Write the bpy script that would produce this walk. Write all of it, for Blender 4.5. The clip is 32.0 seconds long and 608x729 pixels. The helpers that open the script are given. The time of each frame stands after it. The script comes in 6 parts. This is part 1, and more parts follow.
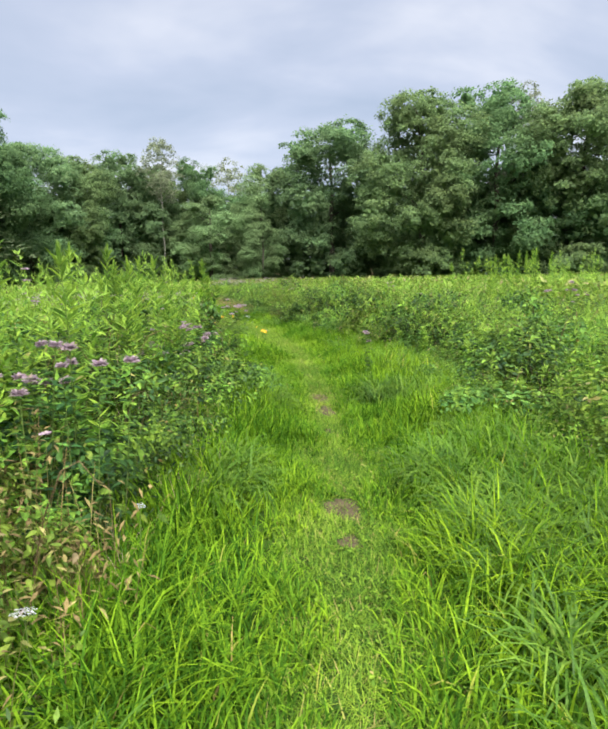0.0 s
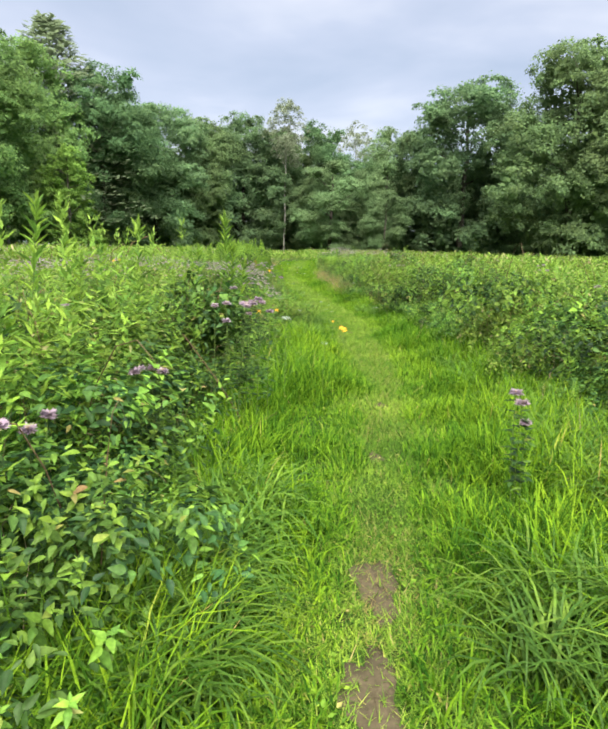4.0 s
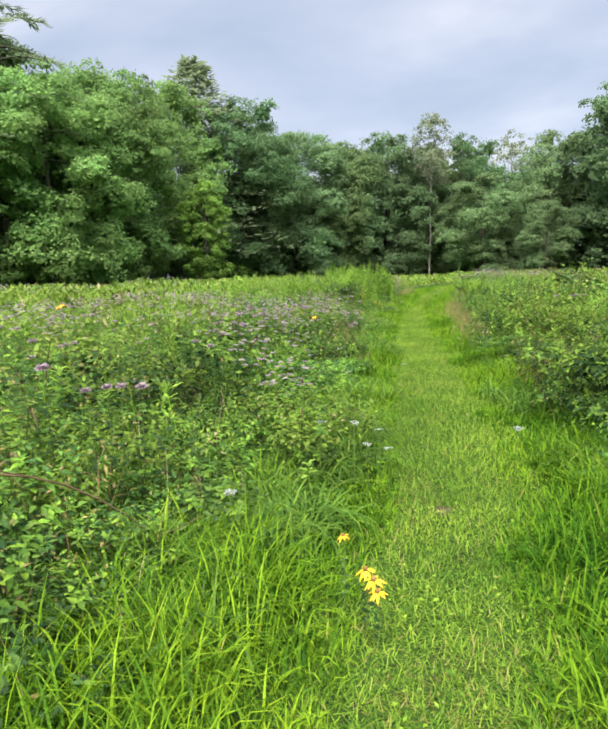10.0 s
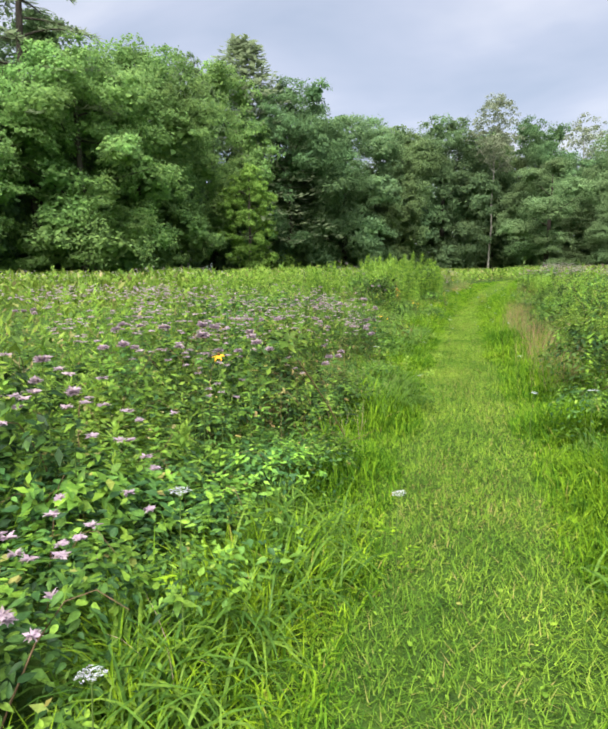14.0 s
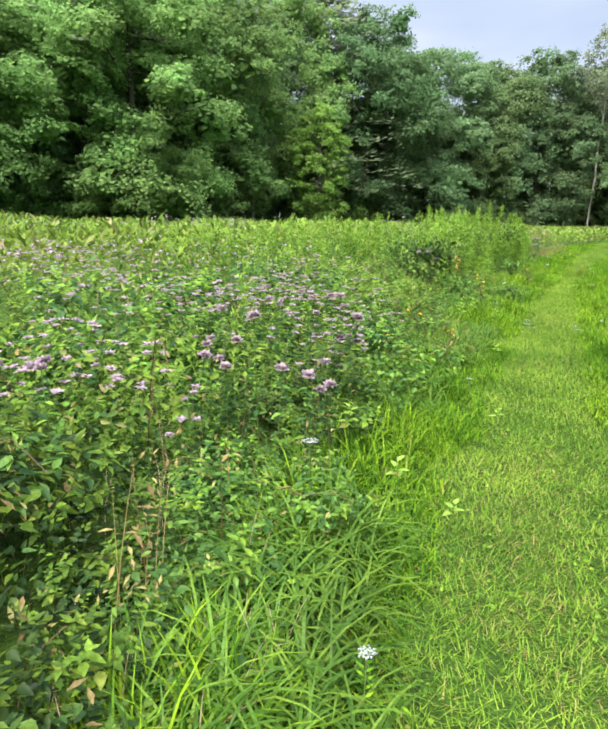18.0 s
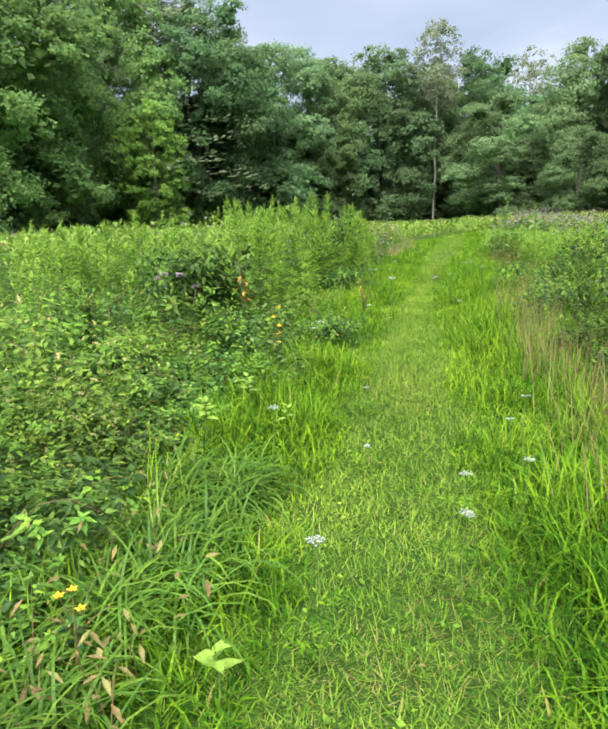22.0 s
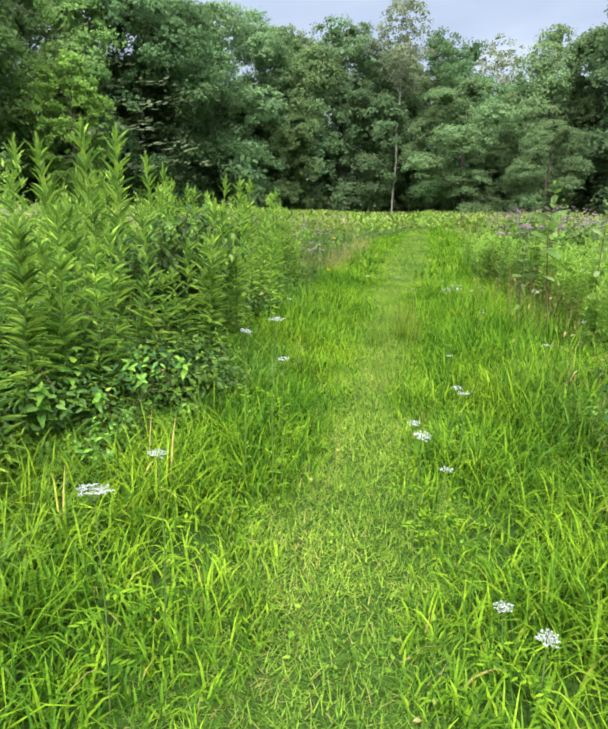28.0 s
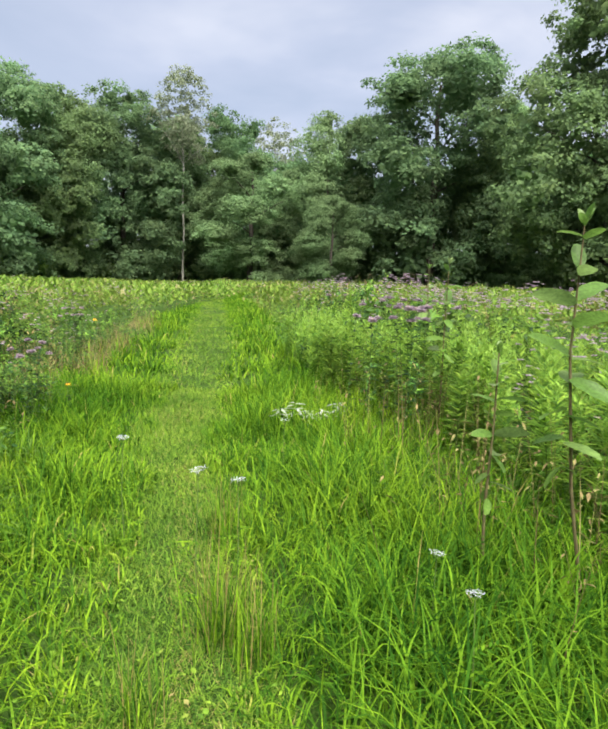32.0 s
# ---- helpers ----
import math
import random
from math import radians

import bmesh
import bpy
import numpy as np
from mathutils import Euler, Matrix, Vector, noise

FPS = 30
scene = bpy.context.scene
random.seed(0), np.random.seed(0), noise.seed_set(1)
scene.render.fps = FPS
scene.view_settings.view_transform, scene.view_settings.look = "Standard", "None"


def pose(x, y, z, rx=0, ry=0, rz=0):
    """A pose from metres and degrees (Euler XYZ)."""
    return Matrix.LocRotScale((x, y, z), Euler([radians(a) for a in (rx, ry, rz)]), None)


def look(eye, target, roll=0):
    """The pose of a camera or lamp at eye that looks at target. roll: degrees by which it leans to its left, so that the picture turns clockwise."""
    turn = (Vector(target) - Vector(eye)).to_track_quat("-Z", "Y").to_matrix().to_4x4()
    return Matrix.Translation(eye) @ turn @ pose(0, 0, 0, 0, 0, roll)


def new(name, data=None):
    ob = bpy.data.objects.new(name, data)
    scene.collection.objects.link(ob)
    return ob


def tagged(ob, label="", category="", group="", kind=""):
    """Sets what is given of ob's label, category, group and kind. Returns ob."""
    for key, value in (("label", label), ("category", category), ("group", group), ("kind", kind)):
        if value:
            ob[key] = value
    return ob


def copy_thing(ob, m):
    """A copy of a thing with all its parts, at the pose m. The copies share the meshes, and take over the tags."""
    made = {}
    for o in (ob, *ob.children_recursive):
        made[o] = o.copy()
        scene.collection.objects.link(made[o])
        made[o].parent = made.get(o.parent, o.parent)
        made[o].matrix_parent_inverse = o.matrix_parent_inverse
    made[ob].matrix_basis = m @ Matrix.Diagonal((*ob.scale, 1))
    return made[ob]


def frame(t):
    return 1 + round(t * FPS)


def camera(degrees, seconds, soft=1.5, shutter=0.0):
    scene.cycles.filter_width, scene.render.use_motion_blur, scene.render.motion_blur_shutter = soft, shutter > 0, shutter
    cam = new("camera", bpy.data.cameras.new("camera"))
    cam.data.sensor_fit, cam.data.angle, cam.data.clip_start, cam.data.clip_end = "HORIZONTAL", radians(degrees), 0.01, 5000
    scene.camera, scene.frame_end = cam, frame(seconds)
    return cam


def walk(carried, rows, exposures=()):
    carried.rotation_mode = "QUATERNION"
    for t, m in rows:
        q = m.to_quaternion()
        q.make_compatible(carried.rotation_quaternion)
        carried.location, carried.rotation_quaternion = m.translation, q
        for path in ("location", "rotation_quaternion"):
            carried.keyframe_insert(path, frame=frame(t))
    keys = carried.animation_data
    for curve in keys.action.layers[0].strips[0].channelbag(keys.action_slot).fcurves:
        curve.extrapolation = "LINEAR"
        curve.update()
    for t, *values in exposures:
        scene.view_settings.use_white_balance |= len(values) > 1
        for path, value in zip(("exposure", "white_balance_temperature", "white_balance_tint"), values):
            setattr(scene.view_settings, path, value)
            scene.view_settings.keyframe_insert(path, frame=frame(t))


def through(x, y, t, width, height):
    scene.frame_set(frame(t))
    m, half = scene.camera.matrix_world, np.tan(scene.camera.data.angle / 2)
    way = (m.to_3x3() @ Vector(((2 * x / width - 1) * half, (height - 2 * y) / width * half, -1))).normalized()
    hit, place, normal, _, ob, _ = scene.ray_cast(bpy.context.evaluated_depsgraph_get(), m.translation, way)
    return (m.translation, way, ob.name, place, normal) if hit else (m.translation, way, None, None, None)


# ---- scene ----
cam = camera(55.832, 32.0, soft=2.5)


def step(x, y, z, pitch, roll, yaw):
    """A pose of the eye: place, pitch from straight down, roll and heading."""
    return pose(x, y, z, 0, 0, yaw) @ pose(0, 0, 0, pitch) @ pose(0, 0, 0, 0, 0, roll)


PATH = [
    (0.0, step(-0.380, -0.160, 1.480, 81.50, -1.12, -13.06)),
    (0.5, step(-0.225, 0.383, 1.494, 80.51, -0.57, -13.55)),
    (1.0, step(-0.010, 0.924, 1.514, 79.66, -0.09, -14.08)),
    (1.5, step(0.172, 1.507, 1.518, 79.32, 0.08, -13.30)),
    (2.0, step(0.395, 2.072, 1.498, 79.22, 0.63, -10.58)),
    (2.5, step(0.544, 2.614, 1.480, 79.20, 1.14, -7.51)),
    (3.0, step(0.670, 3.166, 1.487, 78.33, 1.35, -4.86)),
    (3.5, step(0.842, 3.698, 1.498, 78.11, 1.67, -2.77)),
    (4.0, step(0.965, 4.250, 1.501, 78.63, 1.61, -1.45)),
    (4.5, step(1.085, 4.820, 1.500, 79.56, 1.38, -0.48)),
    (5.0, step(1.190, 5.400, 1.500, 80.57, 1.19, 0.56)),
    (5.5, step(1.296, 5.981, 1.503, 81.32, 1.25, 2.11)),
    (6.0, step(1.385, 6.540, 1.514, 81.46, 1.76, 4.60)),
    (6.5, step(1.458, 7.103, 1.509, 80.94, 1.51, 6.71)),
    (7.0, step(1.590, 7.671, 1.479, 80.40, 0.68, 8.29)),
    (7.5, step(1.731, 8.227, 1.492, 80.81, -0.12, 9.08)),
    (8.0, step(1.828, 8.849, 1.503, 81.12, -1.02, 10.05)),
    (8.5, step(1.938, 9.514, 1.490, 81.28, -1.16, 11.54)),
    (9.0, step(1.958, 10.157, 1.492, 81.32, -1.09, 12.53)),
    (9.5, step(2.038, 10.700, 1.490, 81.07, -1.04, 13.47)),
    (10.0, step(2.081, 11.272, 1.510, 81.11, -1.05, 13.84)),
    (10.5, step(2.082, 11.845, 1.513, 80.62, -0.91, 14.05)),
    (11.0, step(2.064, 12.458, 1.496, 80.07, -0.31, 13.77)),
    (11.5, step(2.046, 13.005, 1.488, 79.50, -0.01, 12.47)),
    (12.0, step(2.071, 13.469, 1.470, 78.93, -0.02, 10.08)),
    (12.5, step(2.120, 13.943, 1.490, 78.83, -0.50, 8.50)),
    (13.0, step(2.112, 14.494, 1.536, 79.38, -0.76, 8.44)),
    (13.5, step(2.127, 15.078, 1.511, 79.76, -0.33, 12.58)),
    (14.0, step(2.035, 15.583, 1.496, 80.29, 0.01, 19.11)),
    (14.5, step(1.964, 16.135, 1.495, 79.99, -0.58, 23.82)),
    (15.0, step(1.900, 16.675, 1.497, 79.36, -0.55, 27.96)),
    (15.5, step(1.843, 17.212, 1.503, 78.50, -0.08, 31.26)),
    (16.0, step(1.796, 17.756, 1.515, 77.48, 0.64, 33.43)),
    (16.5, step(1.759, 18.316, 1.534, 76.39, 1.43, 34.20)),
    (17.0, step(1.736, 18.901, 1.544, 75.29, 2.08, 33.30)),
    (17.5, step(1.760, 19.542, 1.562, 75.68, 2.15, 30.10)),
    (18.0, step(1.689, 20.210, 1.549, 75.54, 1.49, 26.68)),
    (18.5, step(1.659, 20.874, 1.502, 74.52, 0.31, 23.77)),
    (19.0, step(1.595, 21.578, 1.479, 73.57, -1.02, 19.25)),
    (19.5, step(1.531, 22.237, 1.501, 73.63, -2.25, 15.68)),
    (20.0, step(1.488, 22.877, 1.491, 74.03, -2.68, 15.10)),
    (20.5, step(1.411, 23.514, 1.488, 74.14, -2.47, 15.74)),
    (21.0, step(1.421, 24.156, 1.474, 74.90, -1.90, 15.82)),
    (21.5, step(1.400, 24.802, 1.481, 75.42, -1.55, 14.56)),
    (22.0, step(1.426, 25.391, 1.462, 76.00, -1.55, 14.01)),
    (22.5, step(1.422, 26.002, 1.482, 76.98, -1.55, 14.50)),
    (23.0, step(1.384, 26.640, 1.505, 77.17, -1.44, 15.76)),
    (23.5, step(1.353, 27.329, 1.472, 76.72, -1.34, 16.58)),
    (24.0, step(1.301, 27.916, 1.464, 76.31, -1.57, 16.07)),
    (24.5, step(1.338, 28.535, 1.449, 75.69, -2.06, 15.54)),
    (25.0, step(1.346, 29.126, 1.473, 74.87, -2.23, 15.44)),
    (25.5, step(1.333, 29.697, 1.491, 74.02, -2.07, 15.50)),
    (26.0, step(1.307, 30.258, 1.490, 73.30, -1.54, 15.43)),
    (26.5, step(1.276, 30.817, 1.469, 72.86, -0.60, 14.95)),
    (27.0, step(1.249, 31.383, 1.438, 72.87, 0.77, 13.77)),
    (27.5, step(1.204, 31.941, 1.461, 73.86, 1.62, 11.79)),
    (28.0, step(1.122, 32.517, 1.501, 74.67, 1.74, 9.18)),
    (28.5, step(1.090, 33.106, 1.498, 75.32, 1.41, 6.66)),
    (29.0, step(0.997, 33.662, 1.513, 76.23, 0.96, 4.15)),
    (29.5, step(0.973, 34.233, 1.508, 77.80, 0.85, 1.63)),
    (30.0, step(0.996, 34.842, 1.505, 80.11, 0.96, -0.63)),
    (30.5, step(1.036, 35.410, 1.518, 82.01, 0.93, -2.13)),
    (31.0, step(1.098, 35.984, 1.534, 83.03, 1.14, -3.92)),
    (31.5, step(1.080, 36.554, 1.544, 82.87, 1.23, -7.18)),
    (32.0, step(1.090, 37.069, 1.509, 81.83, 1.78, -10.76)),
]
walk(cam, PATH, [(0.0, 2.56, 6750, 13), (1.0, 2.54, 6750, 13), (2.5, 2.68, 6750, 13), (6.0, 2.64, 6750, 13), (7.0, 2.74, 6750, 13), (8.0, 2.7, 6750, 13), (9.5, 2.6, 6750, 13), (12.0, 2.67, 6750, 13), (14.0, 2.57, 6750, 14), (16.0, 2.76, 6600, 13), (17.0, 2.88, 6600, 15), (19.0, 2.68, 6580, 11), (21.0, 2.66, 6580, 11), (22.0, 2.68, 6580, 11), (23.0, 2.6, 6580, 11), (24.0, 2.74, 6580, 11), (27.0, 2.74, 6580, 11), (28.0, 2.68, 6580, 11), (30.0, 2.6, 6650, 13), (32.0, 2.56, 6700, 14)])

# ---- world and light: an overcast sky ----
SUN_EL, SUN_AZ = radians(60), radians(178)
world = bpy.data.worlds.new("overcast_sky")
scene.world = world
world.use_nodes = True
wn, wl = world.node_tree.nodes, world.node_tree.links
wn.clear()


def wnode(kind, **values):
    n = wn.new(kind)
    for key, value in values.items():
        n.inputs[key.replace("_", " ")].default_value = value
    return n


w_out = wn.new("ShaderNodeOutputWorld")
w_bg = wnode("ShaderNodeBackground", Strength=0.1)
w_sky = wn.new("ShaderNodeTexSky")
w_sky.sky_type, w_sky.sun_disc = "NISHITA", False
w_sky.sun_elevation, w_sky.sun_rotation = SUN_EL, SUN_AZ
w_co = wn.new("ShaderNodeTexCoord")
w_sep = wn.new("ShaderNodeSeparateXYZ")
w_up = wn.new("ShaderNodeMath")
w_up.operation = "ADD"
w_up.inputs[1].default_value = 0.22
w_abs = wn.new("ShaderNodeMath")
w_abs.operation = "ABSOLUTE"
w_div = wn.new("ShaderNodeVectorMath")
w_div.operation = "DIVIDE"
w_map = wn.new("ShaderNodeMapping")
w_map.inputs["Scale"].default_value = (0.55, 1.0, 0.0)
w_map.inputs["Location"].default_value = (0.6, 1.3, 0.0)
w_cloud = wnode("ShaderNodeTexNoise", Scale=1.5, Detail=5.0, Roughness=0.5, Distortion=0.35)
w_ramp = wn.new("ShaderNodeValToRGB")
w_ramp.color_ramp.elements[0].position, w_ramp.color_ramp.elements[0].color = 0.36, (0.445, 0.54, 0.69, 1)
w_ramp.color_ramp.elements[1].position, w_ramp.color_ramp.elements[1].color = 0.66, (0.825, 0.88, 0.975, 1)
mid = w_ramp.color_ramp.elements.new(0.5)
mid.color = (0.57, 0.65, 0.80, 1)
w_gain = wn.new("ShaderNodeMix")
w_gain.data_type, w_gain.blend_type = "RGBA", "MULTIPLY"
w_gain.inputs[0].default_value = 1.0
w_gain.inputs[7].default_value = (1.62, 1.62, 1.62, 1)
w_mix = wn.new("ShaderNodeMix")
w_mix.data_type = "RGBA"
w_mix.inputs[0].default_value = 0.93
wl.new(w_co.outputs["Generated"], w_sep.inputs[0])
wl.new(w_sep.outputs["Z"], w_abs.inputs[0])
wl.new(w_abs.outputs[0], w_up.inputs[0])
wl.new(w_co.outputs["Generated"], w_div.inputs[0])
wl.new(w_up.outputs[0], w_div.inputs[1])
wl.new(w_div.outputs[0], w_map.inputs[0])
wl.new(w_map.outputs[0], w_cloud.inputs["Vector"])
wl.new(w_cloud.outputs["Fac"], w_ramp.inputs[0])
wl.new(w_ramp.outputs[0], w_gain.inputs[6])
wl.new(w_sky.outputs[0], w_mix.inputs[6])
wl.new(w_gain.outputs[2], w_mix.inputs[7])
wl.new(w_mix.outputs[2], w_bg.inputs["Color"])
wl.new(w_bg.outputs[0], w_out.inputs[0])

sun_data = bpy.data.lights.new("veiled_sun", "SUN")
sun_data.energy, sun_data.angle, sun_data.color = 2.35, radians(62), (1.0, 0.96, 0.88)
sun = new("veiled_sun", sun_data)
sun.matrix_world = look((0, 0, 60), (-math.sin(SUN_AZ) * math.cos(SUN_EL) * 50, -math.cos(SUN_AZ) * math.cos(SUN_EL) * 50, 60 - math.sin(SUN_EL) * 50))

# ---- materials ----


def leafy(name, stops, patch=0.25, patch_size=0.6, rough=0.55, through=0.35, gloss=0.12, own=0.0, lean_to=(0.489, 0.517)):
    """A foliage material: each leaf takes its tone from the stops, patches of the field shift it, and light passes through."""
    m = bpy.data.materials.new(name)
    m.use_nodes = True
    n, l = m.node_tree.nodes, m.node_tree.links
    bsdf, out = n["Principled BSDF"], n["Material Output"]
    geo, info = n.new("ShaderNodeNewGeometry"), n.new("ShaderNodeObjectInfo")
    add = n.new("ShaderNodeMath")
    add.operation = "ADD"
    frac = n.new("ShaderNodeMath")
    frac.operation = "FRACT"
    ramp = n.new("ShaderNodeValToRGB")
    while len(ramp.color_ramp.elements) < len(stops):
        ramp.color_ramp.elements.new(0.5)
    for e, (at, c) in zip(ramp.color_ramp.elements, stops):
        e.position, e.color = at, (min(c[0] * 1.09, 1), c[1], min(c[2] * 1.3, 1), 1)
    big = n.new("ShaderNodeTexNoise")
    big.inputs["Scale"].default_value, big.inputs["Detail"].default_value = patch_size, 3
    tone = n.new("ShaderNodeHueSaturation")
    rng = n.new("ShaderNodeMapRange")
    rng.inputs["From Min"].default_value, rng.inputs["From Max"].default_value = 0.3, 0.7
    rng.inputs["To Min"].default_value, rng.inputs["To Max"].default_value = 1 - patch, 1 + patch
    l.new(geo.outputs["Random Per Island"], add.inputs[0])
    l.new(info.outputs["Random"], add.inputs[1])
    l.new(add.outputs[0], frac.inputs[0])
    l.new(frac.outputs[0], ramp.inputs[0])
    l.new(geo.outputs["Position"], big.inputs["Vector"])
    l.new(big.outputs["Fac"], rng.inputs["Value"])
    fine, mottle, both = n.new("ShaderNodeTexNoise"), n.new("ShaderNodeMapRange"), n.new("ShaderNodeMath")
    fine.inputs["Scale"].default_value, fine.inputs["Detail"].default_value = 75, 2
    mottle.inputs["From Min"].default_value, mottle.inputs["From Max"].default_value = 0.3, 0.7
    mottle.inputs["To Min"].default_value, mottle.inputs["To Max"].default_value = 0.74, 1.26
    both.operation = "MULTIPLY"
    l.new(geo.outputs["Position"], fine.inputs["Vector"])
    l.new(fine.outputs["Fac"], mottle.inputs["Value"])
    l.new(rng.outputs[0], both.inputs[0])
    l.new(mottle.outputs[0], both.inputs[1])
    l.new(both.outputs[0], tone.inputs["Value"])
    l.new(ramp.outputs[0], tone.inputs["Color"])
    if own:
        each, shade, lean = n.new("ShaderNodeHueSaturation"), n.new("ShaderNodeMapRange"), n.new("ShaderNodeMapRange")
        shade.inputs["To Min"].default_value, shade.inputs["To Max"].default_value = 1 - own, 1 + own
        lean.inputs["From Min"].default_value, lean.inputs["From Max"].default_value = 0.3, 0.7
        lean.inputs["To Min"].default_value, lean.inputs["To Max"].default_value = lean_to
        l.new(info.outputs["Random"], shade.inputs["Value"])
        l.new(big.outputs["Fac"], lean.inputs["Value"])
        l.new(shade.outputs[0], each.inputs["Value"])
        l.new(lean.outputs[0], each.inputs["Hue"])
        l.new(tone.outputs[0], each.inputs["Color"])
        tone = each
    l.new(tone.outputs[0], bsdf.inputs["Base Color"])
    bsdf.inputs["Roughness"].default_value = rough
    bsdf.inputs["Specular IOR Level"].default_value = gloss
    glow = n.new("ShaderNodeBsdfTranslucent")
    mix = n.new("ShaderNodeMixShader")
    mix.inputs[0].default_value = through
    l.new(tone.outputs[0], glow.inputs["Color"])
    l.new(bsdf.outputs[0], mix.inputs[1])
    l.new(glow.outputs[0], mix.inputs[2])
    l.new(mix.outputs[0], out.inputs["Surface"])
    return m


def plain(name, a, b, scale=8.0, rough=0.85, bump=0.0, stretch=(1, 1, 1)):
    """A matt surface with two tones mottled at two scales, and some relief."""
    m = bpy.data.materials.new(name)
    m.use_nodes = True
    n, l = m.node_tree.nodes, m.node_tree.links
    bsdf = n["Principled BSDF"]
    geo = n.new("ShaderNodeNewGeometry")
    vec = n.new("ShaderNodeVectorMath")
    vec.operation = "MULTIPLY"
    vec.inputs[1].default_value = stretch
    one, two, ramp = n.new("ShaderNodeTexNoise"), n.new("ShaderNodeTexNoise"), n.new("ShaderNodeValToRGB")
    one.inputs["Scale"].default_value, one.inputs["Detail"].default_value = scale, 6
    two.inputs["Scale"].default_value, two.inputs["Detail"].default_value = scale * 0.13, 3
    avg = n.new("ShaderNodeMath")
    avg.operation = "MULTIPLY_ADD"
    avg.inputs[1].default_value = 0.5
    half = n.new("ShaderNodeMath")
    half.operation = "MULTIPLY"
    half.inputs[1].default_value = 0.5
    ramp.color_ramp.elements[0].position, ramp.color_ramp.elements[0].color = 0.36, (*a, 1)
    ramp.color_ramp.elements[1].position, ramp.color_ramp.elements[1].color = 0.64, (*b, 1)
    l.new(geo.outputs["Position"], vec.inputs[0])
    l.new(vec.outputs[0], one.inputs["Vector"])
    l.new(vec.outputs[0], two.inputs["Vector"])
    l.new(two.outputs["Fac"], half.inputs[0])
    l.new(one.outputs["Fac"], avg.inputs[0])
    l.new(half.outputs[0], avg.inputs[2])
    l.new(avg.outputs[0], ramp.inputs[0])
    l.new(ramp.outputs[0], bsdf.inputs["Base Color"])
    bsdf.inputs["Roughness"].default_value, bsdf.inputs["Specular IOR Level"].default_value = rough, 0.1
    if bump:
        bp = n.new("ShaderNodeBump")
        bp.inputs["Strength"].default_value, bp.inputs["Distance"].default_value = 0.7, bump
        l.new(one.outputs["Fac"], bp.inputs["Height"])
        l.new(bp.outputs[0], bsdf.inputs["Normal"])
    return m


# ground tones set dark to paint the shade in gaps between blades
M_EARTH_SHADED = plain("earth_with_gap_shade", (0.014, 0.034, 0.006), (0.04, 0.085, 0.011), 55, bump=0.03)
M_SOIL = plain("bare_soil", (0.035, 0.031, 0.018), (0.085, 0.07, 0.042), 26, bump=0.015)
M_BARK = plain("bark", (0.04, 0.035, 0.03), (0.10, 0.088, 0.075), 5, bump=0.04, stretch=(1, 1, 0.25))
M_PALEBARK = plain("pale_bark", (0.15, 0.15, 0.13), (0.27, 0.27, 0.235), 4, bump=0.02, stretch=(1, 1, 0.3))
M_CANE = plain("cane", (0.07, 0.05, 0.03), (0.14, 0.10, 0.055), 30)
M_STEM = plain("green_stem", (0.07, 0.12, 0.03), (0.12, 0.19, 0.05), 30, 0.6)
M_REDSTEM = plain("reddish_stem", (0.09, 0.07, 0.04), (0.14, 0.13, 0.06), 30, 0.6)
M_MOWN = leafy("mown_grass", [(0.0, (0.039, 0.110, 0.014)), (0.4, (0.098, 0.217, 0.020)), (0.92, (0.184, 0.334, 0.029)), (1.0, (0.289, 0.269, 0.085))], 0.28, 0.9, 0.65, through=0.36, gloss=0.04, own=0.02, lean_to=(0.51, 0.484))
M_GRASS = leafy("long_grass", [(0.0, (0.015, 0.068, 0.005)), (0.3, (0.047, 0.148, 0.010)), (0.62, (0.105, 0.255, 0.013)), (0.985, (0.180, 0.360, 0.016)), (1.0, (0.350, 0.311, 0.087))], 0.3, 0.45, 0.6, through=0.44, gloss=0.04, own=0.04, lean_to=(0.512, 0.478))
M_DRY = leafy("dry_grass", [(0.0, (0.19, 0.175, 0.042)), (0.5, (0.24, 0.215, 0.06)), (1.0, (0.17, 0.24, 0.04))], 0.2, 0.8)
M_WITHER = leafy("withered_leaves", [(0.0, (0.10, 0.085, 0.03)), (0.6, (0.175, 0.15, 0.05)), (1.0, (0.23, 0.24, 0.07))], 0.2, 2, 0.8, 0.2)
M_REDGRASS = leafy("reddish_grass", [(0.0, (0.24, 0.15, 0.075)), (0.4, (0.27, 0.20, 0.09)), (1.0, (0.18, 0.26, 0.06))], 0.2, 0.8)
M_BRAMBLE = leafy("bramble_leaves", [(0.0, (0.015, 0.044, 0.013)), (0.42, (0.033, 0.086, 0.019)), (0.8, (0.074, 0.164, 0.026)), (0.985, (0.165, 0.30, 0.032)), (1.0, (0.20, 0.15, 0.05))], 0.5, 0.9, 0.45, 0.32, 0.12, 0.3)
M_SHOOT = leafy("young_shoot_leaves", [(0.0, (0.058, 0.135, 0.018)), (0.5, (0.10, 0.21, 0.024)), (0.97, (0.175, 0.315, 0.03)), (1.0, (0.24, 0.22, 0.07))], 0.4, 0.9, 0.45, 0.36, 0.12, 0.15)
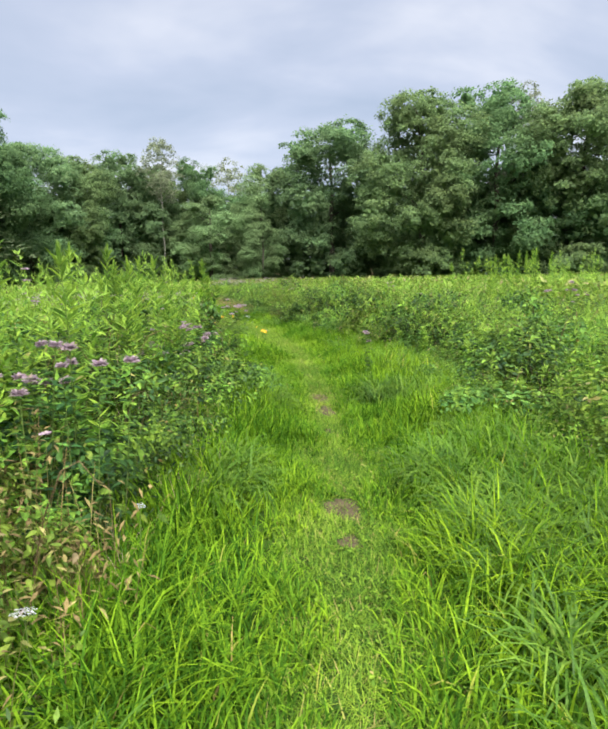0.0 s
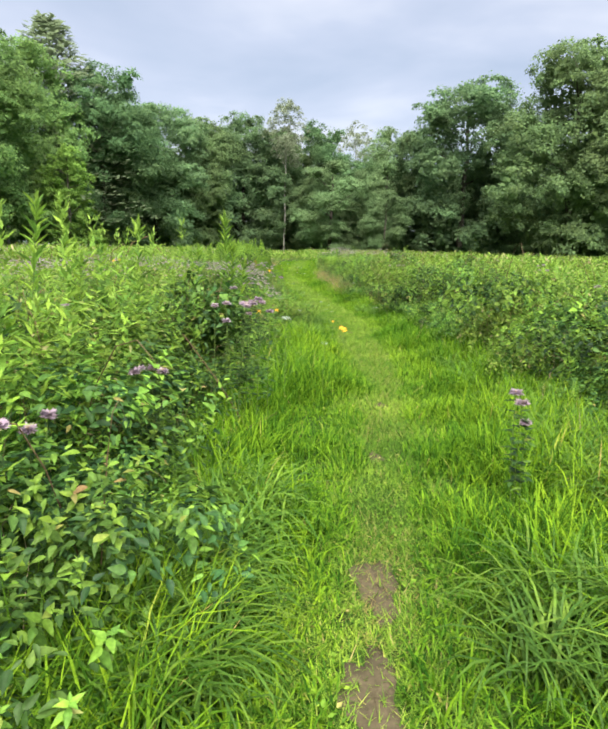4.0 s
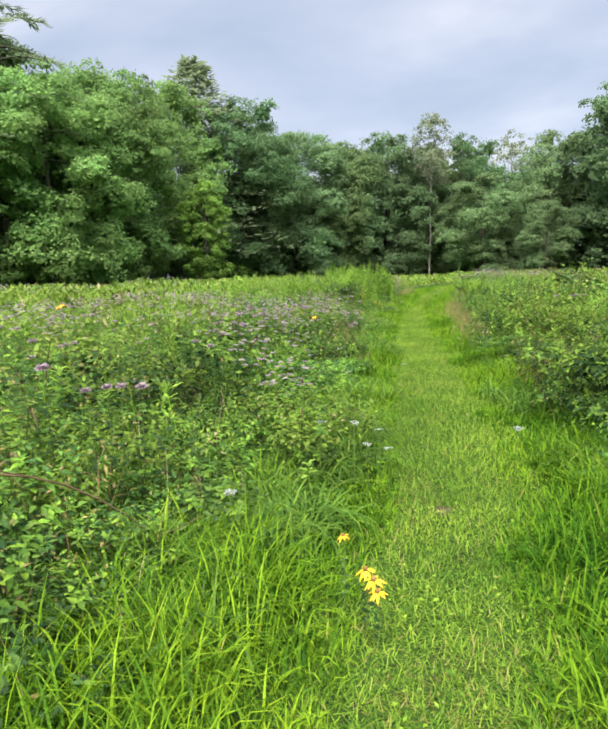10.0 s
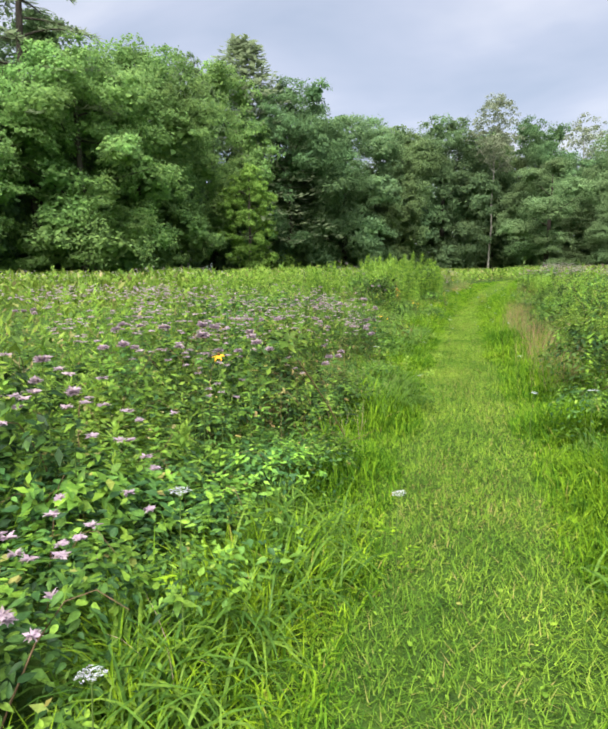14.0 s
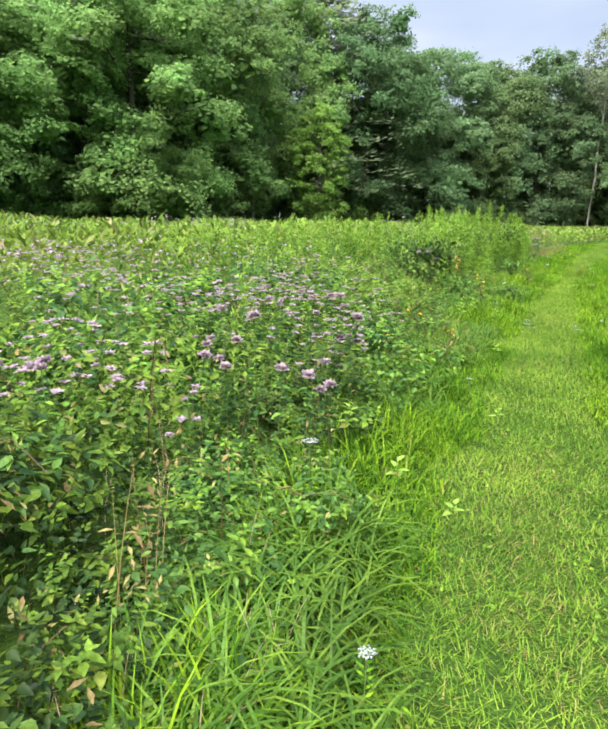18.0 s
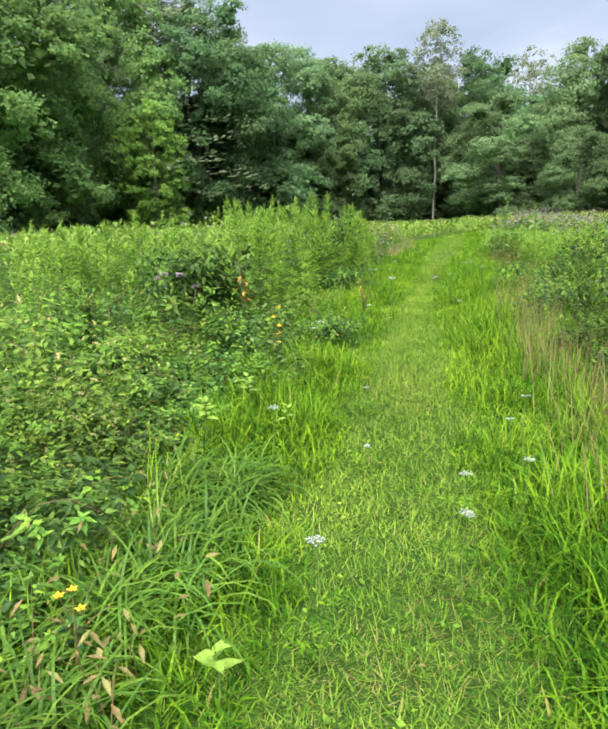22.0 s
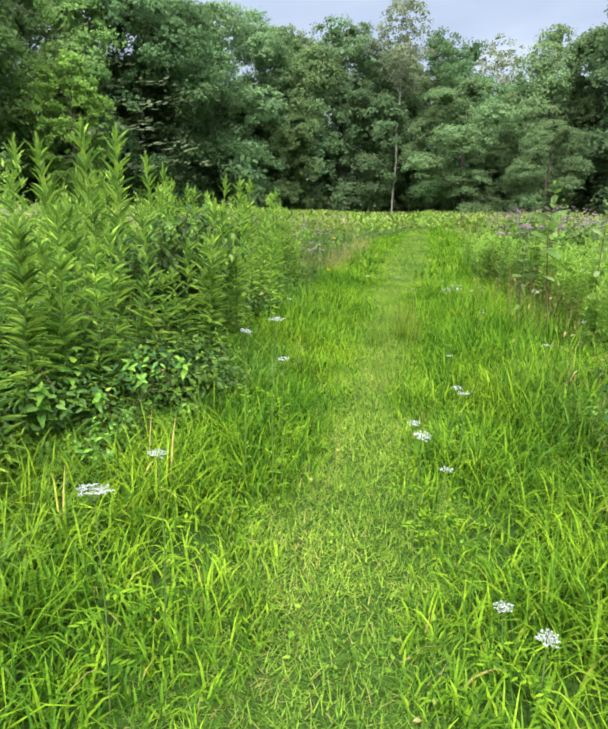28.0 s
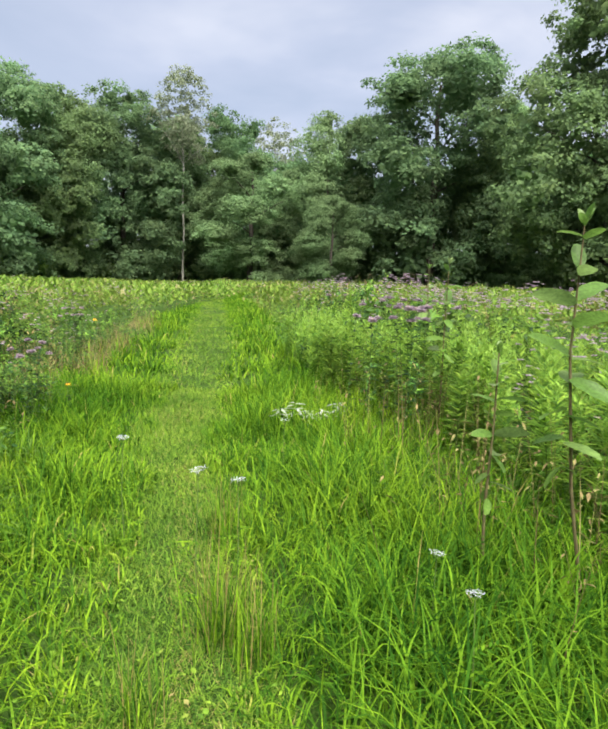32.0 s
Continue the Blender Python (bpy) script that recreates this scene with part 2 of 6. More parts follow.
M_DARKWEED = leafy("dark_weed_leaves", [(0.0, (0.027, 0.076, 0.016)), (0.6, (0.057, 0.130, 0.022)), (1.0, (0.128, 0.243, 0.035))], 0.35, 0.7, 0.42, 0.32, 0.13, 0.2)
M_GOLDENROD = leafy("goldenrod_leaves", [(0.0, (0.073, 0.182, 0.026)), (0.5, (0.165, 0.336, 0.040)), (1.0, (0.297, 0.495, 0.055))], 0.25, 0.8, 0.5, 0.45, 0.08)
M_TIP = leafy("young_goldenrod_leaves", [(0.0, (0.165, 0.33, 0.045)), (1.0, (0.255, 0.43, 0.06))], 0.12, 0.8, 0.5, 0.42)
M_FIELD = leafy("field_weeds", [(0.0, (0.06, 0.125, 0.018)), (0.5, (0.122, 0.225, 0.025)), (0.88, (0.185, 0.30, 0.034)), (1.0, (0.27, 0.24, 0.11))], 0.35, 0.16, through=0.4, own=0.15)
# very dark green for the filler sheet below the weeds
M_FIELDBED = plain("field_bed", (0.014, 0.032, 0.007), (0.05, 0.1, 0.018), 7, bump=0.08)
M_MILK = leafy("milkweed_leaves", [(0.0, (0.075, 0.17, 0.028)), (0.5, (0.12, 0.24, 0.036)), (1.0, (0.17, 0.26, 0.085))], 0.15, 2.0, 0.4, 0.42, 0.2)
# extra blue in these leaves paints in the haze of distance
M_HAZED_OAK = leafy("hazed_oak_leaves", [(0.0, (0.095, 0.177, 0.071)), (0.5, (0.117, 0.210, 0.078)), (1.0, (0.146, 0.249, 0.084))], 0.25, 0.14, 0.85, 0.5, 0.01, 0.2)
# oak colour raised so the left-hand trees look more strongly lit
M_LIT_OAK = leafy("lit_oak_leaves", [(0.0, (0.133, 0.260, 0.074)), (0.5, (0.175, 0.329, 0.085)), (1.0, (0.228, 0.408, 0.095))], 0.28, 0.14, 0.8, 0.55, 0.02, 0.2)
M_OLIVE = leafy("olive_oak_leaves", [(0.0, (0.106, 0.179, 0.067)), (0.5, (0.130, 0.216, 0.073)), (1.0, (0.164, 0.266, 0.078))], 0.25, 0.14, 0.85, 0.5, 0.01, 0.2)
# bluish as well: distance haze mixed into the leaf tones
M_HAZED_DEEP = leafy("hazed_deep_oak_leaves", [(0.0, (0.094, 0.19, 0.072)), (0.5, (0.115, 0.224, 0.078)), (1.0, (0.143, 0.265, 0.084))], 0.25, 0.14, 0.85, 0.5, 0.01, 0.2)
M_LIGHTTREE = leafy("light_tree_leaves", [(0.0, (0.1, 0.178, 0.066)), (0.5, (0.124, 0.215, 0.075)), (1.0, (0.152, 0.255, 0.084))], 0.28, 0.15, 0.7, 0.4, 0.03, 0.2)
M_BRIGHTTREE = leafy("bright_tree_leaves", [(0.0, (0.117, 0.247, 0.044)), (0.5, (0.160, 0.313, 0.052)), (1.0, (0.218, 0.393, 0.061))], 0.28, 0.2, 0.7, 0.35, 0.03)
M_BROAD = leafy("broad_grass", [(0.0, (0.040, 0.111, 0.015)), (0.6, (0.079, 0.183, 0.020)), (1.0, (0.138, 0.257, 0.027))], 0.3, 0.8, 0.45, 0.4, 0.14)
M_PALETREE = leafy("pale_tree_leaves", [(0.0, (0.15, 0.20, 0.10)), (0.5, (0.185, 0.245, 0.12)), (1.0, (0.22, 0.285, 0.135))], 0.2, 0.15, 0.6, 0.5)
M_NEEDLE = leafy("needles", [(0.0, (0.155, 0.225, 0.105)), (1.0, (0.22, 0.31, 0.135))], 0.2, 0.2, 0.6, 0.4)
M_WHITE = leafy("white_florets", [(0.0, (0.31, 0.37, 0.31)), (1.0, (0.45, 0.51, 0.45))], 0.05, 3, 0.7, 0.2)
M_LILAC = leafy("lilac_petals", [(0.0, (0.285, 0.241, 0.244)), (0.5, (0.336, 0.294, 0.281)), (0.8, (0.377, 0.340, 0.308)), (1.0, (0.285, 0.248, 0.166))], 0.1, 2, 0.7, 0.4)
M_YELLOW = leafy("yellow_petals", [(0.0, (0.75, 0.40, 0.02)), (1.0, (0.85, 0.58, 0.04))], 0.1, 2, 0.6, 0.25)
M_CONE = plain("flower_cone", (0.10, 0.05, 0.02), (0.25, 0.18, 0.06), 60)
M_TAN = leafy("tan_bracts", [(0.0, (0.26, 0.22, 0.12)), (1.0, (0.40, 0.34, 0.20))], 0.1, 2, 0.8, 0.2)
M_AMBER = leafy("amber_leaves", [(0.0, (0.302, 0.158, 0.022)), (1.0, (0.403, 0.259, 0.036))], 0.1, 3, 0.7, 0.3)

# ---- mesh builders ----


def fast_mesh(name, co, faces, mat):
    """A mesh from an array of corners and arrays of three- or four-sided faces."""
    me = bpy.data.meshes.new(name)
    co = np.asarray(co, dtype=np.float32)
    faces = [np.asarray(a, dtype=np.int32) for a in faces if len(a)]
    me.vertices.add(len(co))
    me.vertices.foreach_set("co", co.ravel())
    loops = np.concatenate([a.ravel() for a in faces])
    sizes = np.concatenate([np.full(len(a), a.shape[1], dtype=np.int32) for a in faces])
    me.loops.add(len(loops))
    me.loops.foreach_set("vertex_index", loops)
    me.polygons.add(len(sizes))
    me.polygons.foreach_set("loop_start", np.concatenate([[0], np.cumsum(sizes)[:-1]]).astype(np.int32))
    me.polygons.foreach_set("loop_total", sizes)
    me.materials.append(mat)
    me.update(calc_edges=True)
    return me


def joined(pieces):
    """Several (corners, faces) sets as one."""
    cos, by_size, at = [], {}, 0
    for co, faces in pieces:
        for a in faces:
            a = np.asarray(a)
            if len(a):
                by_size.setdefault(a.shape[1], []).append(a + at)
        cos.append(co)
        at += len(co)
    return np.concatenate(cos), [np.concatenate(g) for g in by_size.values()]


def part(name, me, parent, label="", at=None):
    """Links a mesh as one object under a thing or under a part."""
    ob = new(name, me)
    ob.parent = parent
    if at is not None:
        ob.matrix_basis = at
    return tagged(ob, label)


def thing(name, label, category, group="", kind="", at=None):
    ob = new(name)
    ob.empty_display_size = 0.1
    if at is not None:
        ob.matrix_basis = at
    return tagged(ob, label, category, group, kind)


RNG = np.random.default_rng(7)


def blades(base, heading, length, width, lean, bend, segs=3):
    """Grass blades that leave the ground at a lean and bend over towards their tips."""
    n = len(base)
    s = np.linspace(0, 1, segs + 1)
    ang = lean[:, None] + bend[:, None] * s[None, :] ** 1.5
    d = length[:, None] / segs
    r = np.concatenate([np.zeros((n, 1)), np.cumsum(np.sin(ang[:, 1:]) * d, 1)], 1)
    z = np.concatenate([np.zeros((n, 1)), np.cumsum(np.cos(ang[:, 1:]) * d, 1)], 1)
    c = np.stack([base[:, 0, None] + r * np.cos(heading)[:, None], base[:, 1, None] + r * np.sin(heading)[:, None], base[:, 2, None] + z], 2)
    side = np.stack([-np.sin(heading), np.cos(heading), np.zeros(n)], 1)
    w = width[:, None] * 0.5 * (1 - s[None, :segs] ** 1.6 * 0.75)
    left = c[:, :segs] + side[:, None, :] * w[:, :, None]
    right = c[:, :segs] - side[:, None, :] * w[:, :, None]
    co = np.concatenate([np.stack([left, right], 2).reshape(n, 2 * segs, 3), c[:, segs:]], 1)
    k = 2 * segs + 1
    off = (np.arange(n) * k)[:, None]
    quads = [off + np.array([[2 * i, 2 * i + 1, 2 * i + 3, 2 * i + 2]]) for i in range(segs - 1)]
    tris = off + np.array([[2 * segs - 2, 2 * segs - 1, 2 * segs]])
    return co.reshape(-1, 3), [np.concatenate(quads) if quads else np.zeros((0, 4), int), tris]


def unit(v):
    return v / np.maximum(np.linalg.norm(v, axis=1, keepdims=True), 1e-9)


def leaves(pos, axis, up, length, width, fold=0.25, fine=False):
    """Folded leaves: pos is the stalk's end, axis the midrib, up the rough facing."""
    n = len(pos)
    axis = unit(axis)
    side = unit(np.cross(axis, up))
    nor = np.cross(side, axis)
    L, W = length[:, None], width[:, None] * 0.5
    if not fine:
        base, tip = pos, pos + axis * L
        m = pos + axis * L * 0.42 + nor * W * fold
        co = np.stack([base, m + side * W, tip, m - side * W], 1)
        off = (np.arange(n) * 4)[:, None]
        return co.reshape(-1, 3), [np.concatenate([off + np.array([[0, 1, 2]]), off + np.array([[0, 2, 3]])])]
    base, tip = pos, pos + axis * L - nor * L * 0.14
    ring = [(0.15, 0.72, 0.8), (0.38, 1.0, 1.0), (0.72, 0.52, 0.3)]
    mids = [pos + axis * L * u + nor * (W * fold * k - L * 0.14 * u ** 3) for u, _, k in ring]
    right = [m + side * W * w for m, (_, w, _) in zip(mids, ring)]
    left = [m - side * W * w for m, (_, w, _) in zip(mids, ring)]
    co = np.stack([base, *right, tip, *left[::-1]], 1)
    off = (np.arange(n) * 8)[:, None]
    return co.reshape(-1, 3), [np.concatenate([off + np.array([[0, 1, 2, 3, 4]]), off + np.array([[0, 4, 5, 6, 7]])])]


def tube(points, radii, sides=6):
    """A tapered tube along points."""
    pts = np.asarray(points, float)
    rad = np.asarray(radii, float)
    t = unit(np.gradient(pts, axis=0))
    ref = np.where(np.abs(t[:, 2:3]) > 0.9, np.array([[1.0, 0, 0]]), np.array([[0, 0, 1.0]]))
    u = unit(np.cross(t, ref))
    v = np.cross(t, u)
    a = np.linspace(0, 2 * math.pi, sides, endpoint=False)
    ring = u[:, None, :] * np.cos(a)[None, :, None] + v[:, None, :] * np.sin(a)[None, :, None]
    co = (pts[:, None, :] + ring * rad[:, None, None]).reshape(-1, 3)
    q = []
    for i in range(len(pts) - 1):
        for j in range(sides):
            k = (j + 1) % sides
            q.append((i * sides + j, i * sides + k, (i + 1) * sides + k, (i + 1) * sides + j))
    return co, [np.array(q)]


# ---- the plan: one winding mown track through a field ----
Y_PLAN = np.array([-6, 1.75, 3.24, 4, 5.94, 7, 8.2, 9.8, 11, 14.6, 18, 24, 29, 34, 38, 42, 50, 70, 100], float)
X_MID = np.array([-2.0, 0.27, 0.65, 0.9, 1.28, 1.48, 1.66, 1.92, 2.1, 2.1, 2.0, 1.5, 1.15, 0.98, 0.98, 0.95, 1.3, 2.0, 3.2])
X_HALF = np.array([0.25, 0.16, 0.17, 0.17, 0.17, 0.18, 0.2, 0.24, 0.26, 0.4, 0.5, 0.5, 0.42, 0.34, 0.2, 0.25, 0.5, 0.6, 0.6])
Y_LEFT = np.array([-6, 0, 1.65, 2.35, 3.95, 5.3, 6, 8, 9, 10.4, 11.6, 13, 13.8, 14.2, 15, 17, 18, 19, 19.8, 20.4, 22, 23.5, 24.4, 25.3, 25.9, 26.3, 27, 28, 29.5, 31, 33, 35.5, 37, 38.5, 42.3, 45, 56, 73, 88, 100], float)
X_LEFT = np.array([-3.0, -1.5, -0.85, -0.62, -0.3, 0.1, 0.35, 0.58, 0.5, 0.58, 0.72, 0.76, 0.76, 1.2, 1.12, 1.1, 1.0, 0.92, 1.05, 0.85, 0.66, 0.5, 0.22, 0.0, 0.12, 0.24, 0.14, 0.08, -0.08, -0.32, -0.62, -0.58, -0.3, -0.42, -0.55, -0.72, -0.5, 1.6, 5.0, 8.0])
Y_RIGHT = np.array([-6, 0, 2.35, 3.25, 6.25, 7, 8, 10.45, 11, 12.6, 15.5, 16.8, 18, 20, 24, 26, 29, 32, 35, 36, 38, 40, 41.7, 43, 45.6, 51, 60, 74, 90, 100], float)
X_RIGHT = np.array([1.2, 1.7, 2.1, 2.25, 2.8, 3.15, 3.3, 3.35, 3.42, 3.48, 3.5, 3.35, 3.1, 3.05, 2.95, 2.85, 2.7, 2.65, 2.75, 2.95, 3.05, 3.3, 3.35, 3.0, 2.75, 3.2, 3.6, 4.4, 3.2, 1.0])


def track(y):
    return np.interp(y, Y_PLAN, X_MID), np.interp(y, Y_PLAN, X_HALF)


def left_edge(y):
    return np.interp(y, Y_LEFT, X_LEFT) + 0.09 * np.sin(y * 2.1) + 0.06 * np.sin(y * 5.3 + 1)


def right_edge(y):
    return np.interp(y, Y_RIGHT, X_RIGHT) + 0.09 * np.sin(y * 1.9 + 2) + 0.06 * np.sin(y * 4.7)


def stature(x, y):
    """How tall the weeds stand: taller on the right, low on the left through the flower patch."""
    left = np.interp(y, [8, 11, 29, 33, 43, 50], [1.3, 0.98, 0.95, 1.15, 1.15, 1.1])
    right = np.interp(y, [3, 9, 14, 22, 30, 38, 44], [0.95, 1.12, 1.25, 1.28, 1.15, 1.28, 1.45])
    return np.where(x < track(y)[0], left, right)


def lay(x, y):
    """The lie of the ground: nearly level, with small humps."""
    return 0.02 * np.sin(x * 1.7 + 0.6 * y) + 0.015 * np.sin(y * 1.3 - x)


# ---- the ground, one sheet to the horizon ----
gx = np.unique(np.concatenate([np.linspace(-6, 9, 76), [-3000, -800, -200, -80, -40, -20, -10, 14, 22, 40, 80, 200, 800, 3000]]))
gy = np.unique(np.concatenate([np.linspace(-4, 60, 161), [-3000, -800, -200, -60, -20, -8, 70, 90, 120, 200, 400, 1000, 3000]]))
GX, GY = np.meshgrid(gx, gy)
near = (GX > -8) & (GX < 11) & (GY > -6) & (GY < 62)
co = np.stack([GX, GY, np.where(near, lay(GX, GY), 0.0)], 2).reshape(-1, 3)
ii, jj = np.meshgrid(np.arange(len(gx) - 1), np.arange(len(gy) - 1))
k0 = (jj * len(gx) + ii).ravel()
ground = new("ground", fast_mesh("ground", co, [np.stack([k0, k0 + 1, k0 + len(gx) + 1, k0 + len(gx)], 1)], M_EARTH_SHADED))
tagged(ground, "level earth with thin grass across the whole field, darkened for the blades' shade", "ground", kind="structure")

# ---- bare soil worn into the track ----
SOIL = [(0.65, 3.24, 0.14, 0.22), (0.54, 2.74, 0.07, 0.1), (1.28, 5.94, 0.11, 0.28), (1.38, 6.59, 0.11, 0.26), (1.1, 5.19, 0.04, 0.07), (1.6, 8.2, 0.06, 0.12), (1.88, 9.75, 0.06, 0.11), (1.97, 12.5, 0.04, 0.06), (2.1, 14.9, 0.06, 0.07)]


def soil_patch(x, y, rx, ry):
    a = np.linspace(0, 2 * math.pi, 28, endpoint=False)
    wob = 1 + 0.22 * np.sin(a * 3 + x * 9) + 0.12 * np.sin(a * 7 + y * 5) + RNG.normal(0, 0.05, 28)
    rings = [(0.0, 0.012), (0.5, 0.010), (0.85, 0.008), (1.0, -0.02)]
    co, q = [], []
    for r, h in rings:
        px, py = x + np.cos(a) * rx * wob * r, y + np.sin(a) * ry * wob * r
        co.append(np.stack([px, py, lay(px, py) + h + RNG.normal(0, 0.003, 28)], 1))
    for i in range(3):
        for j in range(28):
            k = (j + 1) % 28
            q.append((i * 28 + j, i * 28 + k, (i + 1) * 28 + k, (i + 1) * 28 + j))
    ob = new("soil_patch", fast_mesh("soil_patch", np.concatenate(co), [np.array(q)], M_SOIL))
    return tagged(ob, "bare grey-brown trodden soil in the grass track", "soil", "worn patches of the track", "structure")


for row in SOIL:
    soil_patch(*row)


def on_soil(x, y):
    hit = np.zeros(len(x), bool)
    for sx, sy, rx, ry in SOIL:
        hit |= ((x - sx) / rx) ** 2 + ((y - sy) / ry) ** 2 < 0.8
    return hit


# ---- grass ----


def grass_object(name, label, mat, pieces):
    co, fc = joined(pieces)
    return tagged(new(name, fast_mesh(name, co, fc, mat)), label, "grass", kind="stuff")


def scatter(n, y0, y1):
    return y0 + (y1 - y0) * RNG.random(n)


def mown(n, y0, y1, grow=1.0):
    y = scatter(n, y0, y1)
    c, h = track(y)
    x = c + (RNG.random(n) * 2 - 1) * (h + 0.25)
    keep = ~on_soil(x, y) | (RNG.random(n) < 0.3)
    x, y = x[keep], y[keep]
    n = len(x)
    return blades(np.stack([x, y, lay(x, y) - 0.005], 1), RNG.random(n) * 6.283, RNG.uniform(0.035, 0.1, n) * grow, RNG.uniform(0.0045, 0.0085, n) * grow, RNG.uniform(0.2, 1.1, n), RNG.uniform(0.1, 0.9, n), 1)


grass_object("mown_grass", "short trodden green grass of the walking track", M_MOWN, [mown(400000, -1.0, 45.0), mown(50000, 45.0, 110.0, 1.8)])


def margin(n, y0, y1, wide=1.0):
    """Long soft grass in tufts between the track and the weeds, taller away from the track."""
    tufts = n // 7
    ty = scatter(tufts, y0, y1)
    le, re = left_edge(ty) - 0.2, right_edge(ty) + 0.3
    tx = le + (re - le) * RNG.random(tufts)
    tall = np.array([noise.noise((a * 1.3, b * 1.3, 3.0)) for a, b in zip(tx, ty)])
    lean_to = RNG.random(tufts) * 6.283
    pick = RNG.integers(0, tufts, n)
    dx, dy = RNG.normal(0, 0.045, n) * wide, RNG.normal(0, 0.045, n) * wide
    x, y = tx[pick] + dx, ty[pick] + dy
    c, h = track(y)
    off = np.abs(x - c) - h + tall[pick] * 0.18
    keep = (off > -0.03) & ~on_soil(x, y)
    x, y, off, pick, dx, dy = (v[keep] for v in (x, y, off, pick, dx, dy))
    n = len(x)
    late = np.maximum(np.interp(y, [33, 38], [0, 1]) * (x > c[keep]), np.interp(y, [7.5, 9.5], [0.9, 0]) * (x < c[keep]))
    length = np.clip(0.085 + off * (0.33 + 0.04 * late) + tall[pick] * (0.06 + 0.3 * np.clip(off, 0, 1)), 0.06, 0.36 + 0.06 * late) * RNG.uniform(0.5, 1.4, n)
    heading = np.arctan2(dy, dx) + RNG.normal(0, 0.7, n)
    heading = np.where(RNG.random(n) < 0.4, lean_to[pick] + RNG.normal(0, 0.5, n), heading)
    base = np.stack([x, y, lay(x, y) - 0.005], 1)
    width, lean, bend = RNG.uniform(0.0055, 0.0135, n) * wide, RNG.uniform(0.0, 0.4, n), RNG.uniform(0.3, 1.5, n) + RNG.random(n) ** 3 * 1.3
    low = length < 0.17
    return joined([blades(base[k], heading[k], length[k], width[k], lean[k], bend[k], segs) for k, segs in ((low, 2), (~low, 3))])


grass_object("long_grass", "long soft bright green grass beside the track", M_GRASS, [margin(300000, -2.0, 45.0), margin(34000, 45.0, 100.0, 2.5)])


def broad_grass(n, y0, y1, left_share=0.6, inner=0.35):
    """Wide arching blades in loose clumps where the grass meets the weeds."""
    clumps = n // 12
    cy = scatter(clumps, y0, y1)
    left = RNG.random(clumps) < left_share
    cx = np.where(left, left_edge(cy) + RNG.uniform(-0.25, 0.32, clumps), right_edge(cy) + RNG.uniform(-inner, 0.2, clumps))
    spot = np.array([noise.noise((a * 0.5, b * 0.5, 31.0)) for a, b in zip(cx, cy)])
    pick = RNG.choice(np.nonzero(spot > -0.06)[0], n)
    x, y = cx[pick] + RNG.normal(0, 0.06, n), cy[pick] + RNG.normal(0, 0.06, n)
    return blades(np.stack([x, y, lay(x, y) - 0.005], 1), RNG.random(n) * 6.283, RNG.uniform(0.25, 0.55, n), RNG.uniform(0.009, 0.017, n), RNG.uniform(0.1, 0.5, n), RNG.uniform(1.2, 2.7, n), 5)


grass_object("broad_grass", "wide arching blue-green grass blades at the foot of the weeds", M_BROAD, [broad_grass(30000, -1.0, 44.0), broad_grass(7000, 2.0, 9.0), broad_grass(8000, 0.5, 6.5, 0.0, 1.0), broad_grass(4500, 36.0, 41.0, 0.0, 0.8)])

# low broad leaves trodden into the track
yw = scatter(13000, -1.0, 46.0)
cw, hw = track(yw)
xw = cw + RNG.normal(0, 0.6, 13000) * (hw + 0.15)
pw = np.array([noise.noise((a * 2.2, b * 2.2, 6.0)) for a, b in zip(xw, yw)])
kw = (pw > -0.05) & ~on_soil(xw, yw)
xw, yw = xw[kw], yw[kw]
nw = len(xw)
aw = RNG.random(nw) * 6.283
lw = RNG.uniform(0.012, 0.034, nw)
co, fc = leaves(np.stack([xw, yw, lay(xw, yw) + RNG.uniform(0.01, 0.05, nw)], 1), np.stack([np.cos(aw), np.sin(aw), RNG.uniform(-0.1, 0.5, nw)], 1), np.stack([RNG.normal(0, 0.25, nw), RNG.normal(0, 0.25, nw), np.ones(nw)], 1), lw, lw * RNG.uniform(0.4, 0.75, nw))
tagged(new("track_weeds", fast_mesh("track_weeds", co, fc, M_MOWN)), "small flat green weed leaves in the trodden track", "weeds", kind="stuff")

# dry thatch showing in worn stretches of the track
yq = scatter(64000, 0.0, 46.0)
cq, hq = track(yq)
xq = cq + RNG.normal(0, 0.42, 64000) * (hq + 0.15)
pq = np.array([noise.noise((a * 1.1, b * 0.7, 21.0)) for a, b in zip(xq, yq)])
kq = (pq > 0.04) | (np.hypot(xq - 1.1, (yq - 30.2) * 0.7) < 0.45)
xq, yq = xq[kq], yq[kq]
nq = len(xq)
co, fc = blades(np.stack([xq, yq, lay(xq, yq)], 1), RNG.random(nq) * 6.283, RNG.uniform(0.02, 0.075, nq), RNG.uniform(0.002, 0.0045, nq), RNG.uniform(0.5, 1.3, nq), RNG.uniform(0.0, 0.6, nq), 1)
tagged(new("thatch", fast_mesh("thatch", co, fc, M_DRY)), "dry tan clippings lying in the grass track", "grass", kind="stuff")

